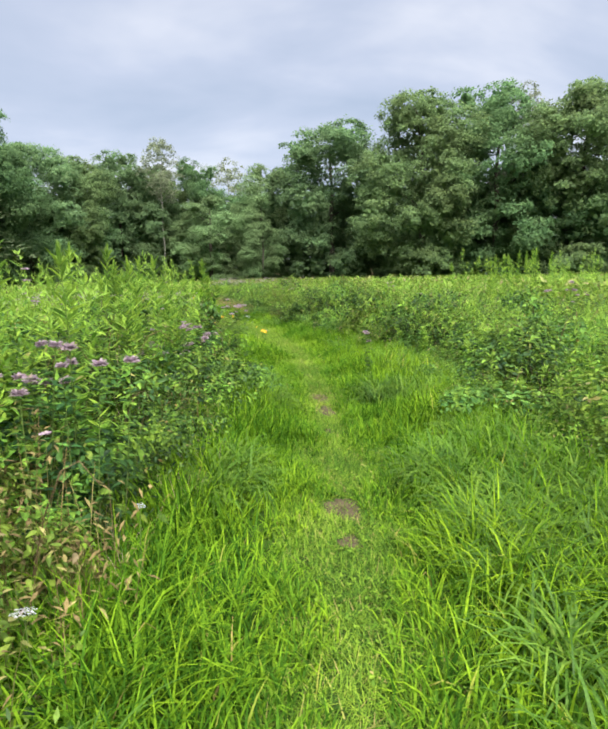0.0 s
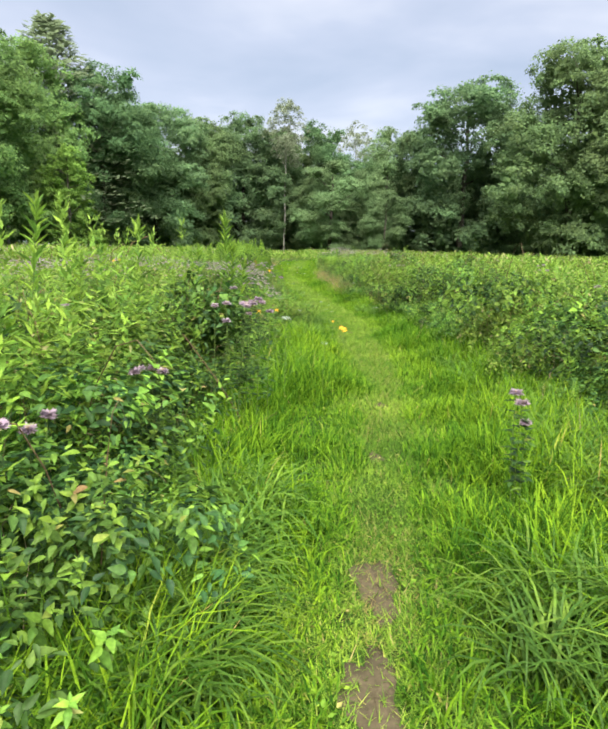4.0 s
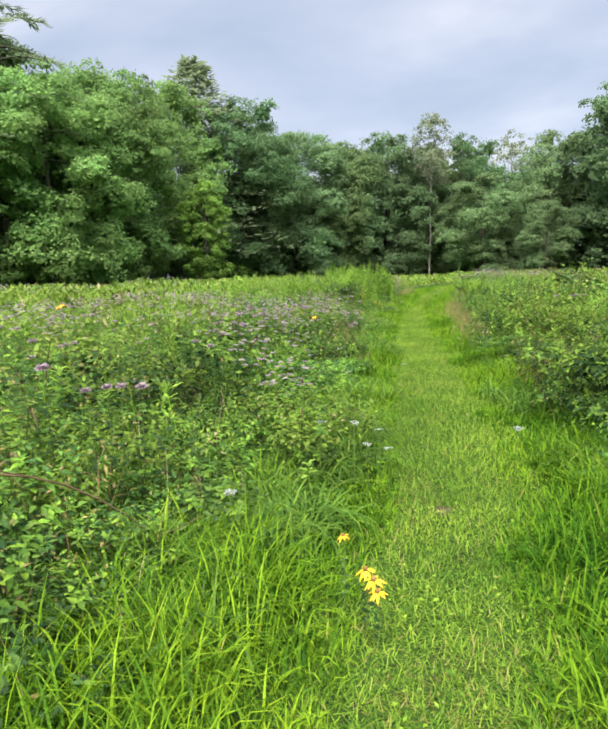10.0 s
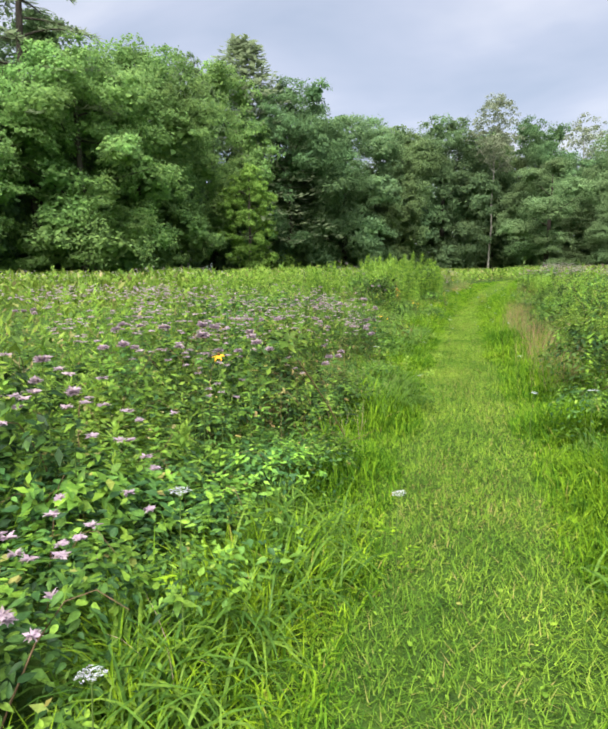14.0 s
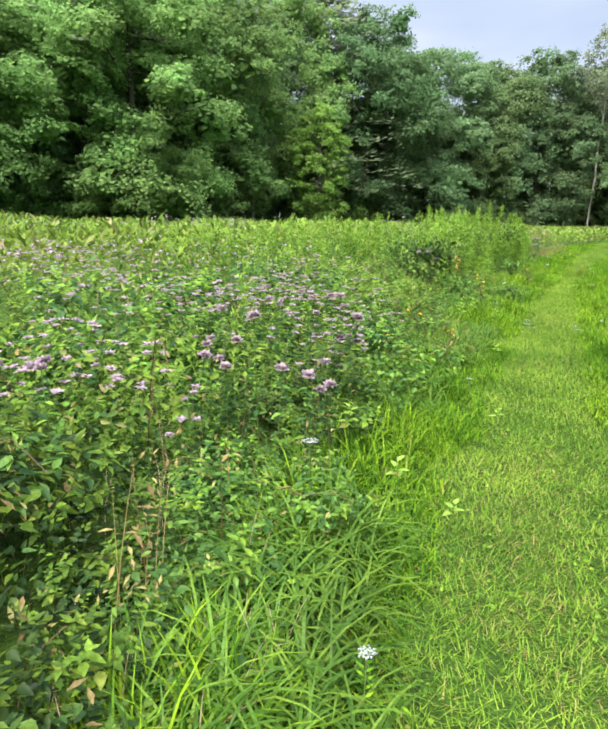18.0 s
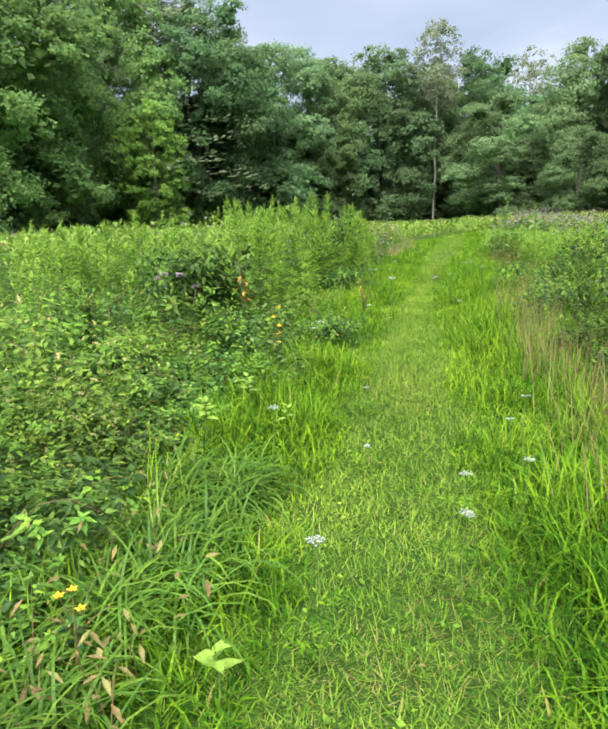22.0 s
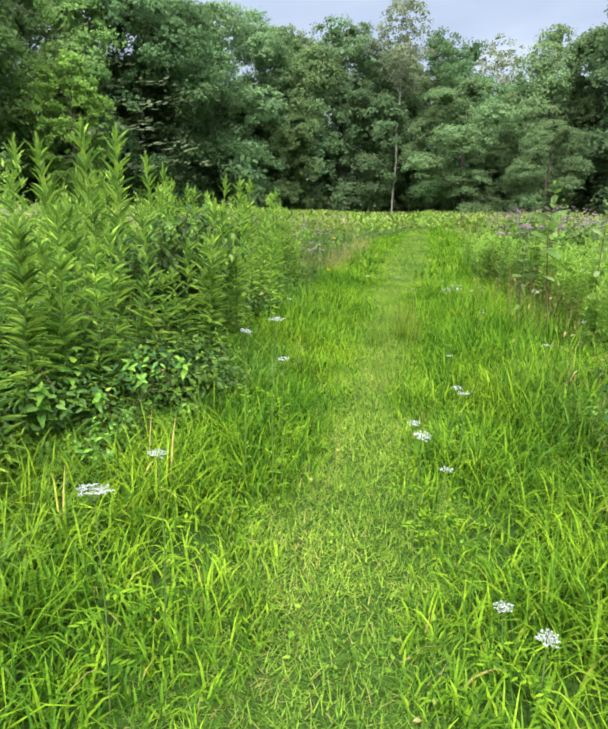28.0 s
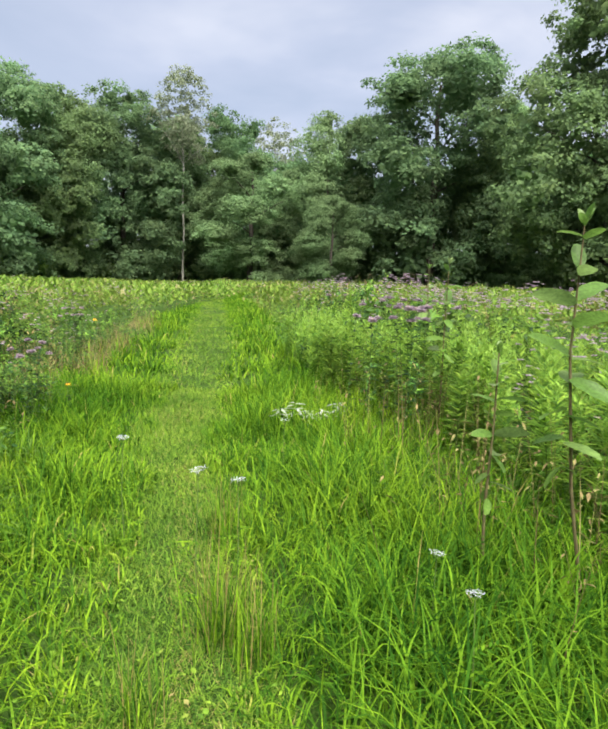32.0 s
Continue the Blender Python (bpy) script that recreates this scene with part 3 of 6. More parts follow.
# dry reddish grass along the weeds
yd = np.concatenate([scatter(2600, 22.5, 35.5), RNG.uniform(45.5, 55, 900)])
xd = np.concatenate([right_edge(yd[:2600]) - 0.22, left_edge(yd[2600:]) + 0.15]) + 0.17 * RNG.normal(0, 1, 3500)
nd = len(yd)
grass_object("dry_grass", "thin reddish dry grass stalks at the foot of the weeds", M_REDGRASS, [blades(np.stack([xd, yd, lay(xd, yd)], 1), RNG.random(nd) * 6.283, RNG.uniform(0.25, 0.68, nd), RNG.uniform(0.003, 0.006, nd), RNG.uniform(0, 0.25, nd), RNG.uniform(0, 0.7, nd), 3)])

# ---- the field beyond the near weeds ----
FIELD_X0, FIELD_X1, FIELD_Y0, FIELD_Y1 = -40.0, 62.0, -14.0, 128.0


def field_height(x, y):
    """The height of the weeds over the field: 0 on the track, rising at its edges, tall in the goldenrod."""
    inside = np.maximum(left_edge(y) - x, x - right_edge(y))
    rise = np.clip(inside / 0.9, 0, 1)
    h = 0.72 + 0.13 * np.sin(x * 0.31 + 1) * np.sin(y * 0.27) + 0.1 * np.sin(x * 0.9 + y * 0.5) + 0.07 * np.sin(x * 2.3 - y * 1.7)
    tall = np.exp(-(((y - 37.0) / 5.3) ** 6)) * np.clip((left_edge(y) - x) / 0.6, 0, 1) * np.clip((x + 16) / 13, 0, 1)
    return rise * (h * stature(x, y) + 0.4 * tall)


fx = np.concatenate([np.arange(-40, -8, 1.0), np.arange(-8, 11, 0.3), np.arange(11, 62.5, 1.0)])
fy = np.concatenate([np.arange(-14, 55, 0.4), np.arange(55, 128.5, 1.2)])
FX, FY = np.meshgrid(fx, fy)
AWAY = np.maximum(left_edge(FY) - FX, FX - right_edge(FY))
# rough dark sheet, added to stand in for the depth beneath the weeds
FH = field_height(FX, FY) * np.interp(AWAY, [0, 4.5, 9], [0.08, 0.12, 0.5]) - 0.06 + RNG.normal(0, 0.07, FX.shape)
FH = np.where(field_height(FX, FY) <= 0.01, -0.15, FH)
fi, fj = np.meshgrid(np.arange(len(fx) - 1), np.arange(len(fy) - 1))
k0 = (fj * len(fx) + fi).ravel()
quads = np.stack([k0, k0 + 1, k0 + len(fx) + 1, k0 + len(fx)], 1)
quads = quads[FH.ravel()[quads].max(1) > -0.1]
bed = new("field_underlay", fast_mesh("field_underlay", np.stack([FX, FY, FH], 2).reshape(-1, 3), [quads], M_FIELDBED))
tagged(bed, "dark mottled green sheet filling in beneath the field weeds", "undergrowth", kind="stuff")


def field_weeds(n, near_y, far_y, size, spread):
    """Leafy sprigs over the dark underlay sheet; leaves grow larger and fewer with distance."""
    y = scatter(n, near_y, far_y)
    x = np.where(RNG.random(n) < 0.6, 0.5 + RNG.normal(0, spread, n), RNG.uniform(FIELD_X0, FIELD_X1, n))
    h = field_height(x, y)
    away = np.maximum(left_edge(y) - x, x - right_edge(y))
    keep = (h > 0.25) & (x > FIELD_X0) & (x < FIELD_X1) & ((size < 0.2) | (away > 7) | (y > 60)) & ((away > 2.6) | (y > 52))
    x, y, h = x[keep], y[keep], h[keep]
    reps = 7
    x, y, h = np.repeat(x, reps), np.repeat(y, reps), np.repeat(h, reps)
    m = len(x)
    lift = RNG.random(m)
    z = h * 0.55 + lift * (h * 0.5 + 0.12)
    x = x + RNG.normal(0, size * 0.9, m)
    y = y + RNG.normal(0, size * 0.9, m)
    a = RNG.random(m) * 6.283
    axis = np.stack([np.cos(a), np.sin(a), RNG.uniform(0.0, 1.6, m)], 1)
    return leaves(np.stack([x, y, z], 1), axis, np.stack([RNG.normal(0, 0.5, m), RNG.normal(0, 0.5, m), np.ones(m)], 1), RNG.uniform(0.7, 1.4, m) * size, RNG.uniform(0.25, 0.5, m) * size)


co, fc = joined([field_weeds(17000, -6, 64, 0.11, 9.0), field_weeds(12000, 30, 126, 0.26, 18.0), field_weeds(14000, -8, 110, 0.34, 26.0)])
tagged(new("field_weeds", fast_mesh("field_weeds", co, fc, M_FIELD)), "leafy green field weeds of mixed kinds", "weeds", kind="stuff")


def thicket(n, y0, y1, depth):
    """Leafy shoots that fill the weeds close to the track, nine leaves on each."""
    y = scatter(n, y0, y1)
    inward = RNG.random(n) ** 0.8 * depth
    x = np.where(RNG.random(n) < 0.5, left_edge(y) + 0.1 - inward, right_edge(y) - 0.1 + inward)
    dense = np.array([noise.noise((a * 1.1, b * 1.1, 41.0)) for a, b in zip(x, y)]) > 0.0
    x, y = x[dense], y[dense]
    n = len(x)
    h = np.maximum(field_height(x, y), 0.12)
    z = h * (0.12 + 0.86 * RNG.random(n) ** 0.7)
    per = 9
    k = np.repeat(np.arange(n), per)
    u = np.tile((np.arange(per) + 0.5) / per, n)
    a = np.tile(np.arange(per) * 2.4, n) + RNG.random(n)[k] * 6.283
    tilt = RNG.normal(0, 0.25, (n, 2))[k]
    axis = np.stack([np.cos(a) + tilt[:, 0], np.sin(a) + tilt[:, 1], -0.1 + 0.9 * u ** 3], 1)
    pos = np.stack([x[k] + tilt[:, 0] * u * 0.18, y[k] + tilt[:, 1] * u * 0.18, z[k] + 0.17 * u], 1)
    ln = RNG.uniform(0.04, 0.085, n)[k] * (1.15 - 0.6 * u ** 2) * RNG.uniform(0.8, 1.2, n * per)
    up = np.stack([tilt[:, 0], tilt[:, 1], np.ones(n * per)], 1)
    return leaves(pos, axis, up, ln, ln * RNG.uniform(0.28, 0.58, n)[k])


co, fc = joined([thicket(17000, -2, 48, 5.0)])
tagged(new("thicket_leaves", fast_mesh("thicket_leaves", co, fc, M_BRAMBLE)), "mixed green leaves filling the weeds beside the track", "weeds", kind="stuff")


def poking(n, y0, y1, depth, low, high, width, bend):
    """Thin blades and stalks that stand up out of the weeds."""
    y = scatter(n, y0, y1)
    inward = RNG.random(n) ** 1.2 * depth - 0.1
    x = np.where(RNG.random(n) < 0.5, left_edge(y) - inward, right_edge(y) + inward)
    spot = np.array([noise.noise((a * 0.8, b * 0.8, 11.0)) for a, b in zip(x, y)])
    k = spot > 0.02
    x, y = x[k], y[k]
    n = len(x)
    tall = np.maximum(field_height(x, y), 0.35) * RNG.uniform(low, high, n)
    return blades(np.stack([x, y, lay(x, y)], 1), RNG.random(n) * 6.283, tall, RNG.uniform(0.6, 1.3, n) * width, RNG.uniform(0, 0.2, n), RNG.uniform(0.1, bend, n), 4)


co, fc = joined([poking(16000, -2, 48, 4.0, 0.7, 1.3, 0.008, 1.4)])
tagged(new("wild_grass", fast_mesh("wild_grass", co, fc, M_GRASS)), "tall thin grass standing among the weeds", "grass", kind="stuff")
co, fc = joined([poking(3200, -2, 48, 1.6, 0.6, 1.15, 0.005, 0.5), poking(2600, -1, 24, 1.2, 0.4, 1.0, 0.005, 1.2)])
tagged(new("dead_stalks", fast_mesh("dead_stalks", co, fc, M_TAN)), "dry tan stalks standing among the weeds", "stalks", kind="stuff")

def dry_clump(x0, y0, sx, sy, n, low, high):
    """Withered upright stems with curled tan leaves."""
    x, y = x0 + RNG.normal(0, sx, n), y0 + RNG.normal(0, sy, n)
    tall = RNG.uniform(low, high, n)
    stems = blades(np.stack([x, y, lay(x, y)], 1), RNG.random(n) * 6.283, tall, RNG.uniform(0.004, 0.007, n), RNG.uniform(0, 0.16, n), RNG.uniform(0.0, 0.5, n), 4)
    k = np.repeat(np.arange(n), 5)
    a, m = RNG.random(n * 5) * 6.283, n * 5
    pos = np.stack([x[k] + RNG.normal(0, 0.03, m), y[k] + RNG.normal(0, 0.03, m), tall[k] * RNG.uniform(0.25, 0.95, m)], 1)
    ln = RNG.uniform(0.03, 0.075, m)
    return joined([stems, leaves(pos, np.stack([np.cos(a), np.sin(a), RNG.uniform(-1.2, 0.2, m)], 1), np.tile([0.2, 0.1, 1.0], (m, 1)), ln, ln * 0.3, 0.5)])


co, fc = joined([dry_clump(-1.15, 2.45, 0.2, 0.4, 120, 0.5, 1.0), dry_clump(-0.75, 2.2, 0.1, 0.3, 40, 0.3, 0.7), dry_clump(-0.35, 5.0, 0.15, 0.3, 40, 0.3, 0.7), dry_clump(0.35, 26.6, 0.15, 0.5, 36, 0.25, 0.5), dry_clump(3.2, 18.3, 0.2, 0.6, 60, 0.4, 0.9), dry_clump(3.0, 41.2, 0.3, 1.2, 130, 0.45, 1.0), dry_clump(2.9, 36.6, 0.3, 1.2, 120, 0.4, 0.9), dry_clump(-0.75, 44.6, 0.3, 1.2, 90, 0.4, 0.9), dry_clump(0.0, 13.0, 0.3, 1.0, 60, 0.4, 0.8), dry_clump(0.25, 20.6, 0.3, 1.2, 80, 0.4, 0.8)])
tagged(new("withered_stems", fast_mesh("withered_stems", co, fc, M_WITHER)), "withered brown stems with curled leaves in the weeds", "stalks", kind="stuff")

# far flower haze: single lilac heads too far to part
nf = 9000
ya = np.concatenate([RNG.uniform(14, 60, nf // 2), RNG.uniform(36, 110, nf - nf // 2)])
xa = np.concatenate([RNG.uniform(-26, -1, nf // 2), RNG.normal(4, 16, nf - nf // 2)])
pat = np.array([noise.noise((a * 0.22, b * 0.16, 8.0)) for a, b in zip(xa, ya)])
ka = (field_height(xa, ya) > 0.5) & (pat > 0.02) & ((xa < left_edge(ya) - 3.2) | (xa > right_edge(ya) + 3.2) | (ya > 54))
xa, ya = xa[ka], ya[ka]
za = field_height(xa, ya) + RNG.uniform(0.12, 0.34, len(xa))
xa, ya, za = (np.repeat(v, 5) for v in (xa, ya, za))
na = len(xa)
aa = RNG.random(na) * 6.283
co, fc = leaves(np.stack([xa, ya, za], 1), np.stack([np.cos(aa), np.sin(aa), RNG.uniform(-0.3, 0.8, na)], 1), np.tile([0.1, 0.1, 1.0], (na, 1)), RNG.uniform(0.04, 0.075, na), RNG.uniform(0.03, 0.05, na))
tagged(new("far_wildflowers", fast_mesh("far_wildflowers", co, fc, M_LILAC)), "pale lilac flower heads over the field", "flowers", kind="stuff")

# brown and tan seed heads over the far weeds
yh = np.concatenate([RNG.uniform(41, 100, 5200), RNG.uniform(9, 29, 2600)])
deep = np.concatenate([0.2 + RNG.random(5200) ** 1.5 * 18, 0.1 + RNG.random(2600) ** 1.5 * 6])
xh = np.where(RNG.random(7800) < 0.55, left_edge(yh) - deep, right_edge(yh) + deep)
kh = np.array([noise.noise((a * 0.3, b * 0.2, 18.0)) for a, b in zip(xh, yh)]) > -0.05
xh, yh = np.repeat(xh[kh], 6), np.repeat(yh[kh], 6)
nh = len(xh)
ah = RNG.random(nh) * 6.283
co, fc = leaves(np.stack([xh + RNG.normal(0, 0.02, nh), yh + RNG.normal(0, 0.02, nh), field_height(xh, yh) * 1.02 + RNG.uniform(-0.1, 0.26, nh)], 1), np.stack([np.cos(ah), np.sin(ah), RNG.uniform(0.2, 2.0, nh)], 1), np.tile([0.1, 0.1, 1.0], (nh, 1)), RNG.uniform(0.04, 0.1, nh) * np.where(yh < 30, 0.42, 1.0), RNG.uniform(0.012, 0.03, nh) * np.where(yh < 30, 0.5, 1.0))
tagged(new("far_seed_heads", fast_mesh("far_seed_heads", co, fc, M_WITHER)), "tan and brown seed heads over the field", "weeds", kind="stuff")

# ---- bramble bushes ----


def bush_meshes(seed, n_leaf, mat, leaf, tall=1.0, wide=0.62, fine=True):
    """Broad leaves shingled over uneven lumps, with young shoots standing out of them."""
    r = np.random.default_rng(seed)
    lumps = np.stack([r.normal(0, wide * 0.55, 9), r.normal(0, wide * 0.55, 9), r.uniform(0.16, 0.74, 9) * tall], 1)
    lumps[0] = (0, 0, 0.55 * tall)
    girth = r.uniform(0.6, 1.15, 9)
    n_shell = int(n_leaf * 0.74)
    which = r.integers(0, 9, n_shell)
    d = unit(r.normal(0, 1, (n_shell, 3)))
    d[:, 2] = np.where(d[:, 2] < -0.25, -d[:, 2], d[:, 2])
    pos = lumps[which] + d * (r.uniform(0.3, 1.0, n_shell) ** 0.45)[:, None] * np.array([0.36, 0.36, 0.25]) * girth[which][:, None]
    pos[:, 2] = np.maximum(pos[:, 2], 0.04)
    low = r.random(n_shell) < 0.16
    pos[low, 2] *= r.uniform(0.1, 0.6, low.sum())
    up = d * 0.7 + np.array([0, 0, 0.75]) + r.normal(0, 0.32, (n_shell, 3))
    axis = np.cross(up, r.normal(0, 1, (n_shell, 3))) + d * 0.35 - np.array([0, 0, 0.28])
    ln = leaf * 0.92 * r.uniform(0.6, 1.3, n_shell)
    shell = leaves(pos, axis, up, ln, ln * r.uniform(0.34, 0.58, n_shell), 0.28, fine)
    per = 9
    n_shoot = int(n_leaf * 0.26) // per
    which = r.integers(0, 9, n_shoot)
    d = unit(r.normal(0, 1, (n_shoot, 3)))
    d[:, 2] = np.where(d[:, 2] < -0.1, -d[:, 2], d[:, 2])
    start = lumps[which] + d * (r.uniform(0.6, 1.0, n_shoot) ** 0.6)[:, None] * np.array([0.36, 0.36, 0.24]) * girth[which][:, None]
    start[:, 2] = np.maximum(start[:, 2], 0.05)
    grow = unit(d * np.array([0.7, 0.7, 0.3]) + np.array([0, 0, 0.8]) + r.normal(0, 0.2, (n_shoot, 3)))
    tall_by = r.uniform(0.07, 0.24, n_shoot)
    k = np.repeat(np.arange(n_shoot), per)
    u = np.tile((np.arange(per) + 0.5) / per, n_shoot)
    a = np.tile(np.arange(per) * 2.4, n_shoot) + r.random(n_shoot)[k] * 6.283
    g = grow[k]
    e1 = unit(np.cross(g, np.array([[0.31, 0.77, 0.2]])))
    e2 = np.cross(g, e1)
    spread = e1 * np.cos(a)[:, None] + e2 * np.sin(a)[:, None]
    axis = spread + g * (0.15 + 0.9 * u ** 3)[:, None] + np.array([0, 0, -0.18])
    pos = start[k] + g * (tall_by[k] * u)[:, None]
    ln = leaf * (1.1 - 0.65 * u ** 2) * r.uniform(0.75, 1.25, len(k)) * r.uniform(0.7, 1.15, n_shoot)[k]
    shoots = leaves(pos, axis, g + np.array([0, 0, 0.6]) + r.normal(0, 0.2, (len(k), 3)), ln, ln * r.uniform(0.42, 0.62, len(k)), 0.3, fine)
    canes = []
    for k in range(2):
        a, reach = r.random() * 6.283, r.uniform(0.4, 0.75)
        s = np.linspace(0, 1, 6)
        canes.append(fast_mesh("cane", *tube(np.stack([np.cos(a) * reach * s, np.sin(a) * reach * s, tall * 1.05 * np.sin(s * 2.1) * r.uniform(0.85, 1.0)], 1), np.linspace(0.0045, 0.002, 6), 4), M_CANE))
    return fast_mesh("foliage", *shell, mat), canes, fast_mesh("young_growth", *shoots, M_SHOOT)


BUSHES = []
for k in range(4):
    BUSHES.append(("bramble_bush", "dense green bramble bush with toothed leaves", bush_meshes(20 + k, 1800, M_BRAMBLE, 0.067, 0.95)))
for k in range(2):
    BUSHES.append(("leafy_weed_clump", "low clump of broad dark green weed leaves", bush_meshes(40 + k, 1500, M_DARKWEED, 0.072, 0.75)))
for k in range(2):
    BUSHES.append(("pale_weed_clump", "leafy clump of light yellow-green weeds", bush_meshes(60 + k, 1900, M_FIELD, 0.054, 0.9)))
for k in range(2):
    BUSHES.append(("bramble_bush", "dense green bramble bush with toothed leaves", bush_meshes(80 + k, 1500, M_BRAMBLE, 0.075, 0.95, fine=False)))
for k in range(1):
    BUSHES.append(("leafy_weed_clump", "low clump of broad dark green weed leaves", bush_meshes(88 + k, 1250, M_DARKWEED, 0.085, 0.75, fine=False)))
for k in range(2):
    BUSHES.append(("pale_weed_clump", "leafy clump of light yellow-green weeds", bush_meshes(84 + k, 1250, M_FIELD, 0.072, 0.9, fine=False)))
bush_proto = {}


def place(kind_index, x, y, size, turn, squash=1.0):
    name, label, (fol, can, young) = BUSHES[kind_index]
    m = pose(x, y, float(lay(x, y)) - 0.02, 0, 0, turn) @ Matrix.Diagonal((size, size, size * squash, 1))
    if kind_index not in bush_proto:
        ob = thing(name, label, "bush", "bushes of the field edge", at=m)
        part("foliage", fol, ob)
        tagged(part("young_growth", young, ob, "lighter yellow-green young shoots"), kind="stuff")
        for me in can:
            part("cane", me, ob, "thin brown arching cane")
        bush_proto[kind_index] = ob
        return ob
    ob = copy_thing(bush_proto[kind_index], Matrix.Identity(4))
    ob.matrix_basis = m
    return ob


spots = []
for side, x_of in ((-1, left_edge), (1, right_edge)):
    for row, gap, depth in ((0, 0.52, 0.4), (1, 0.68, 1.0), (2, 0.82, 1.65), (3, 1.15, 2.6)):
        y = -2.0 + 0.3 * row
        while y < 52:
            yy = y + RNG.uniform(-0.25, 0.25)
            spots.append((float(x_of(np.array(yy))) + side * (depth + RNG.uniform(-0.2, 0.25)), yy, row, side))
            y += gap * RNG.uniform(0.85, 1.25) * (1.0 if yy < 42 else 2.0)
MILKWEEDS = [(2.75, 39.3), (2.53, 39.6), (3.35, 39.6)]
for x, y, row, side in spots:
    if min(math.hypot(x - a, y - b) for a, b in MILKWEEDS) < 0.4 or (side < 0 and y < 1.7 and row < 2):
        continue
    if side > 0 and row < 2 and 37.5 < y < 45 and (row == 0 or RNG.random() < 0.3):
        continue
    if side < 0 and row == 0 and 33.0 < y < 39.8 and RNG.random() < 0.75:
        continue
    zone = noise.noise((x * 0.45, y * 0.45, 1.0))
    golden = side < 0 and 31.5 < y < 42.5
    pick = RNG.choice([0, 1, 2, 3]) if zone < 0.12 else RNG.choice([4, 5, 6, 7])
    if row == 0 and RNG.random() < 0.35:
        pick = RNG.choice([4, 5])
    if golden:
        pick = RNG.choice([4, 5, 6])
    if side > 0 and y > 37.5:
        pick = RNG.choice([6, 7, 4, 0, 1, 5])
    if row > 1:
        pick = (RNG.choice([8, 9]) if zone < 0.12 else RNG.choice([10, 11, 12])) if not golden else 10
    size = (0.8, 1.0, 1.1, 1.15)[row] * RNG.uniform(0.62, 1.2)
    place(int(pick), x, y, size, RNG.uniform(0, 360), RNG.uniform(0.85, 1.15) * (0.78, 0.88, 1.0, 1.0)[row] * float(stature(np.array(x), np.array(y))))

place(0, 3.95, 12.6, 1.3, 45, 1.3)
for k, x, y, size in ((4, 0.02, 32.35, 0.6), (0, 0.12, 31.85, 0.55), (6, -0.3, 32.9, 0.68), (5, -0.2, 31.5, 0.6), (4, -0.58, 35.9, 0.75), (5, -0.55, 36.4, 0.85), (4, -0.5, 35.45, 0.6), (0, -0.7, 36.1, 0.9)):
    place(k, x, y, size, x * 900)

# ---- goldenrod ----


def goldenrod_meshes(seed, height):
    r = np.random.default_rng(seed)
    n = 76
    s = np.sort(r.uniform(0.08, 0.95, n)) ** 0.85
    sway = r.normal(0, 0.05, 2)
    a = np.arange(n) * 2.4
    ln = 0.135 * r.uniform(0.75, 1.15, n) * (0.5 + 0.5 * np.sin(s * 2.8))
    axis = np.stack([np.cos(a), np.sin(a), r.uniform(-0.2, 0.3, n) - 0.25 + 1.15 * s], 1)
    up = np.tile([0, 0, 1.0], (n, 1))
    co, fc = leaves(np.stack([sway[0] * s ** 2, sway[1] * s ** 2, s * height], 1), axis, up, ln, ln * 0.25, 0.3, True)
    m = 26
    st = np.linspace(0.9, 1.0, m)
    a = np.arange(m) * 2.4
    axis = np.stack([np.cos(a), np.sin(a), np.linspace(0.4, 2.5, m)], 1)
    tl = np.linspace(0.075, 0.03, m)
    tc, tf = leaves(np.stack([sway[0] * st ** 2, sway[1] * st ** 2, st * height], 1), axis, np.tile([0, 0, 1.0], (m, 1)) - axis * 0.1, tl, tl * 0.3, 0.3)
    tip = fast_mesh("tip", tc, tf, M_TIP)
    st = np.linspace(0, 1, 6)
    tc, tf = tube(np.stack([sway[0] * st ** 2, sway[1] * st ** 2, st * height], 1), np.linspace(0.006, 0.002, 6), 4)
    return fast_mesh("foliage", co, fc, M_GOLDENROD), fast_mesh("stem", tc, tf, M_STEM), tip


GOLD = [goldenrod_meshes(70 + k, 1.0) for k in range(4)]
gold_proto = {}


def clear_of_shrubs(x, y):
    """True where a goldenrod does not stand in or before a dark shrub."""
    return (np.hypot(x + 1.3, (y - 31.5) * 0.9) > 0.95) & (np.hypot(x + 0.9, y - 37.5) > 0.5)


def goldenrod(x, y, height, turn, sway=3.0):
    k = int(RNG.integers(0, 4))
    m = pose(x, y, float(lay(x, y)) - 0.01, RNG.normal(0, sway), RNG.normal(0, sway), turn) @ Matrix.Diagonal((1.0, 1.0, height, 1))
    if k not in gold_proto:
        ob = thing("goldenrod_plant", "tall unopened goldenrod stalk with narrow green leaves", "plant", "goldenrod stand", at=m)
        part("foliage", GOLD[k][0], ob)
        part("stem", GOLD[k][1], ob)
        part("tip", GOLD[k][2], ob, "light yellow-green leafy tip")
        gold_proto[k] = ob
        return ob
    ob = copy_thing(gold_proto[k], Matrix.Identity(4))
    ob.matrix_basis = m
    return ob


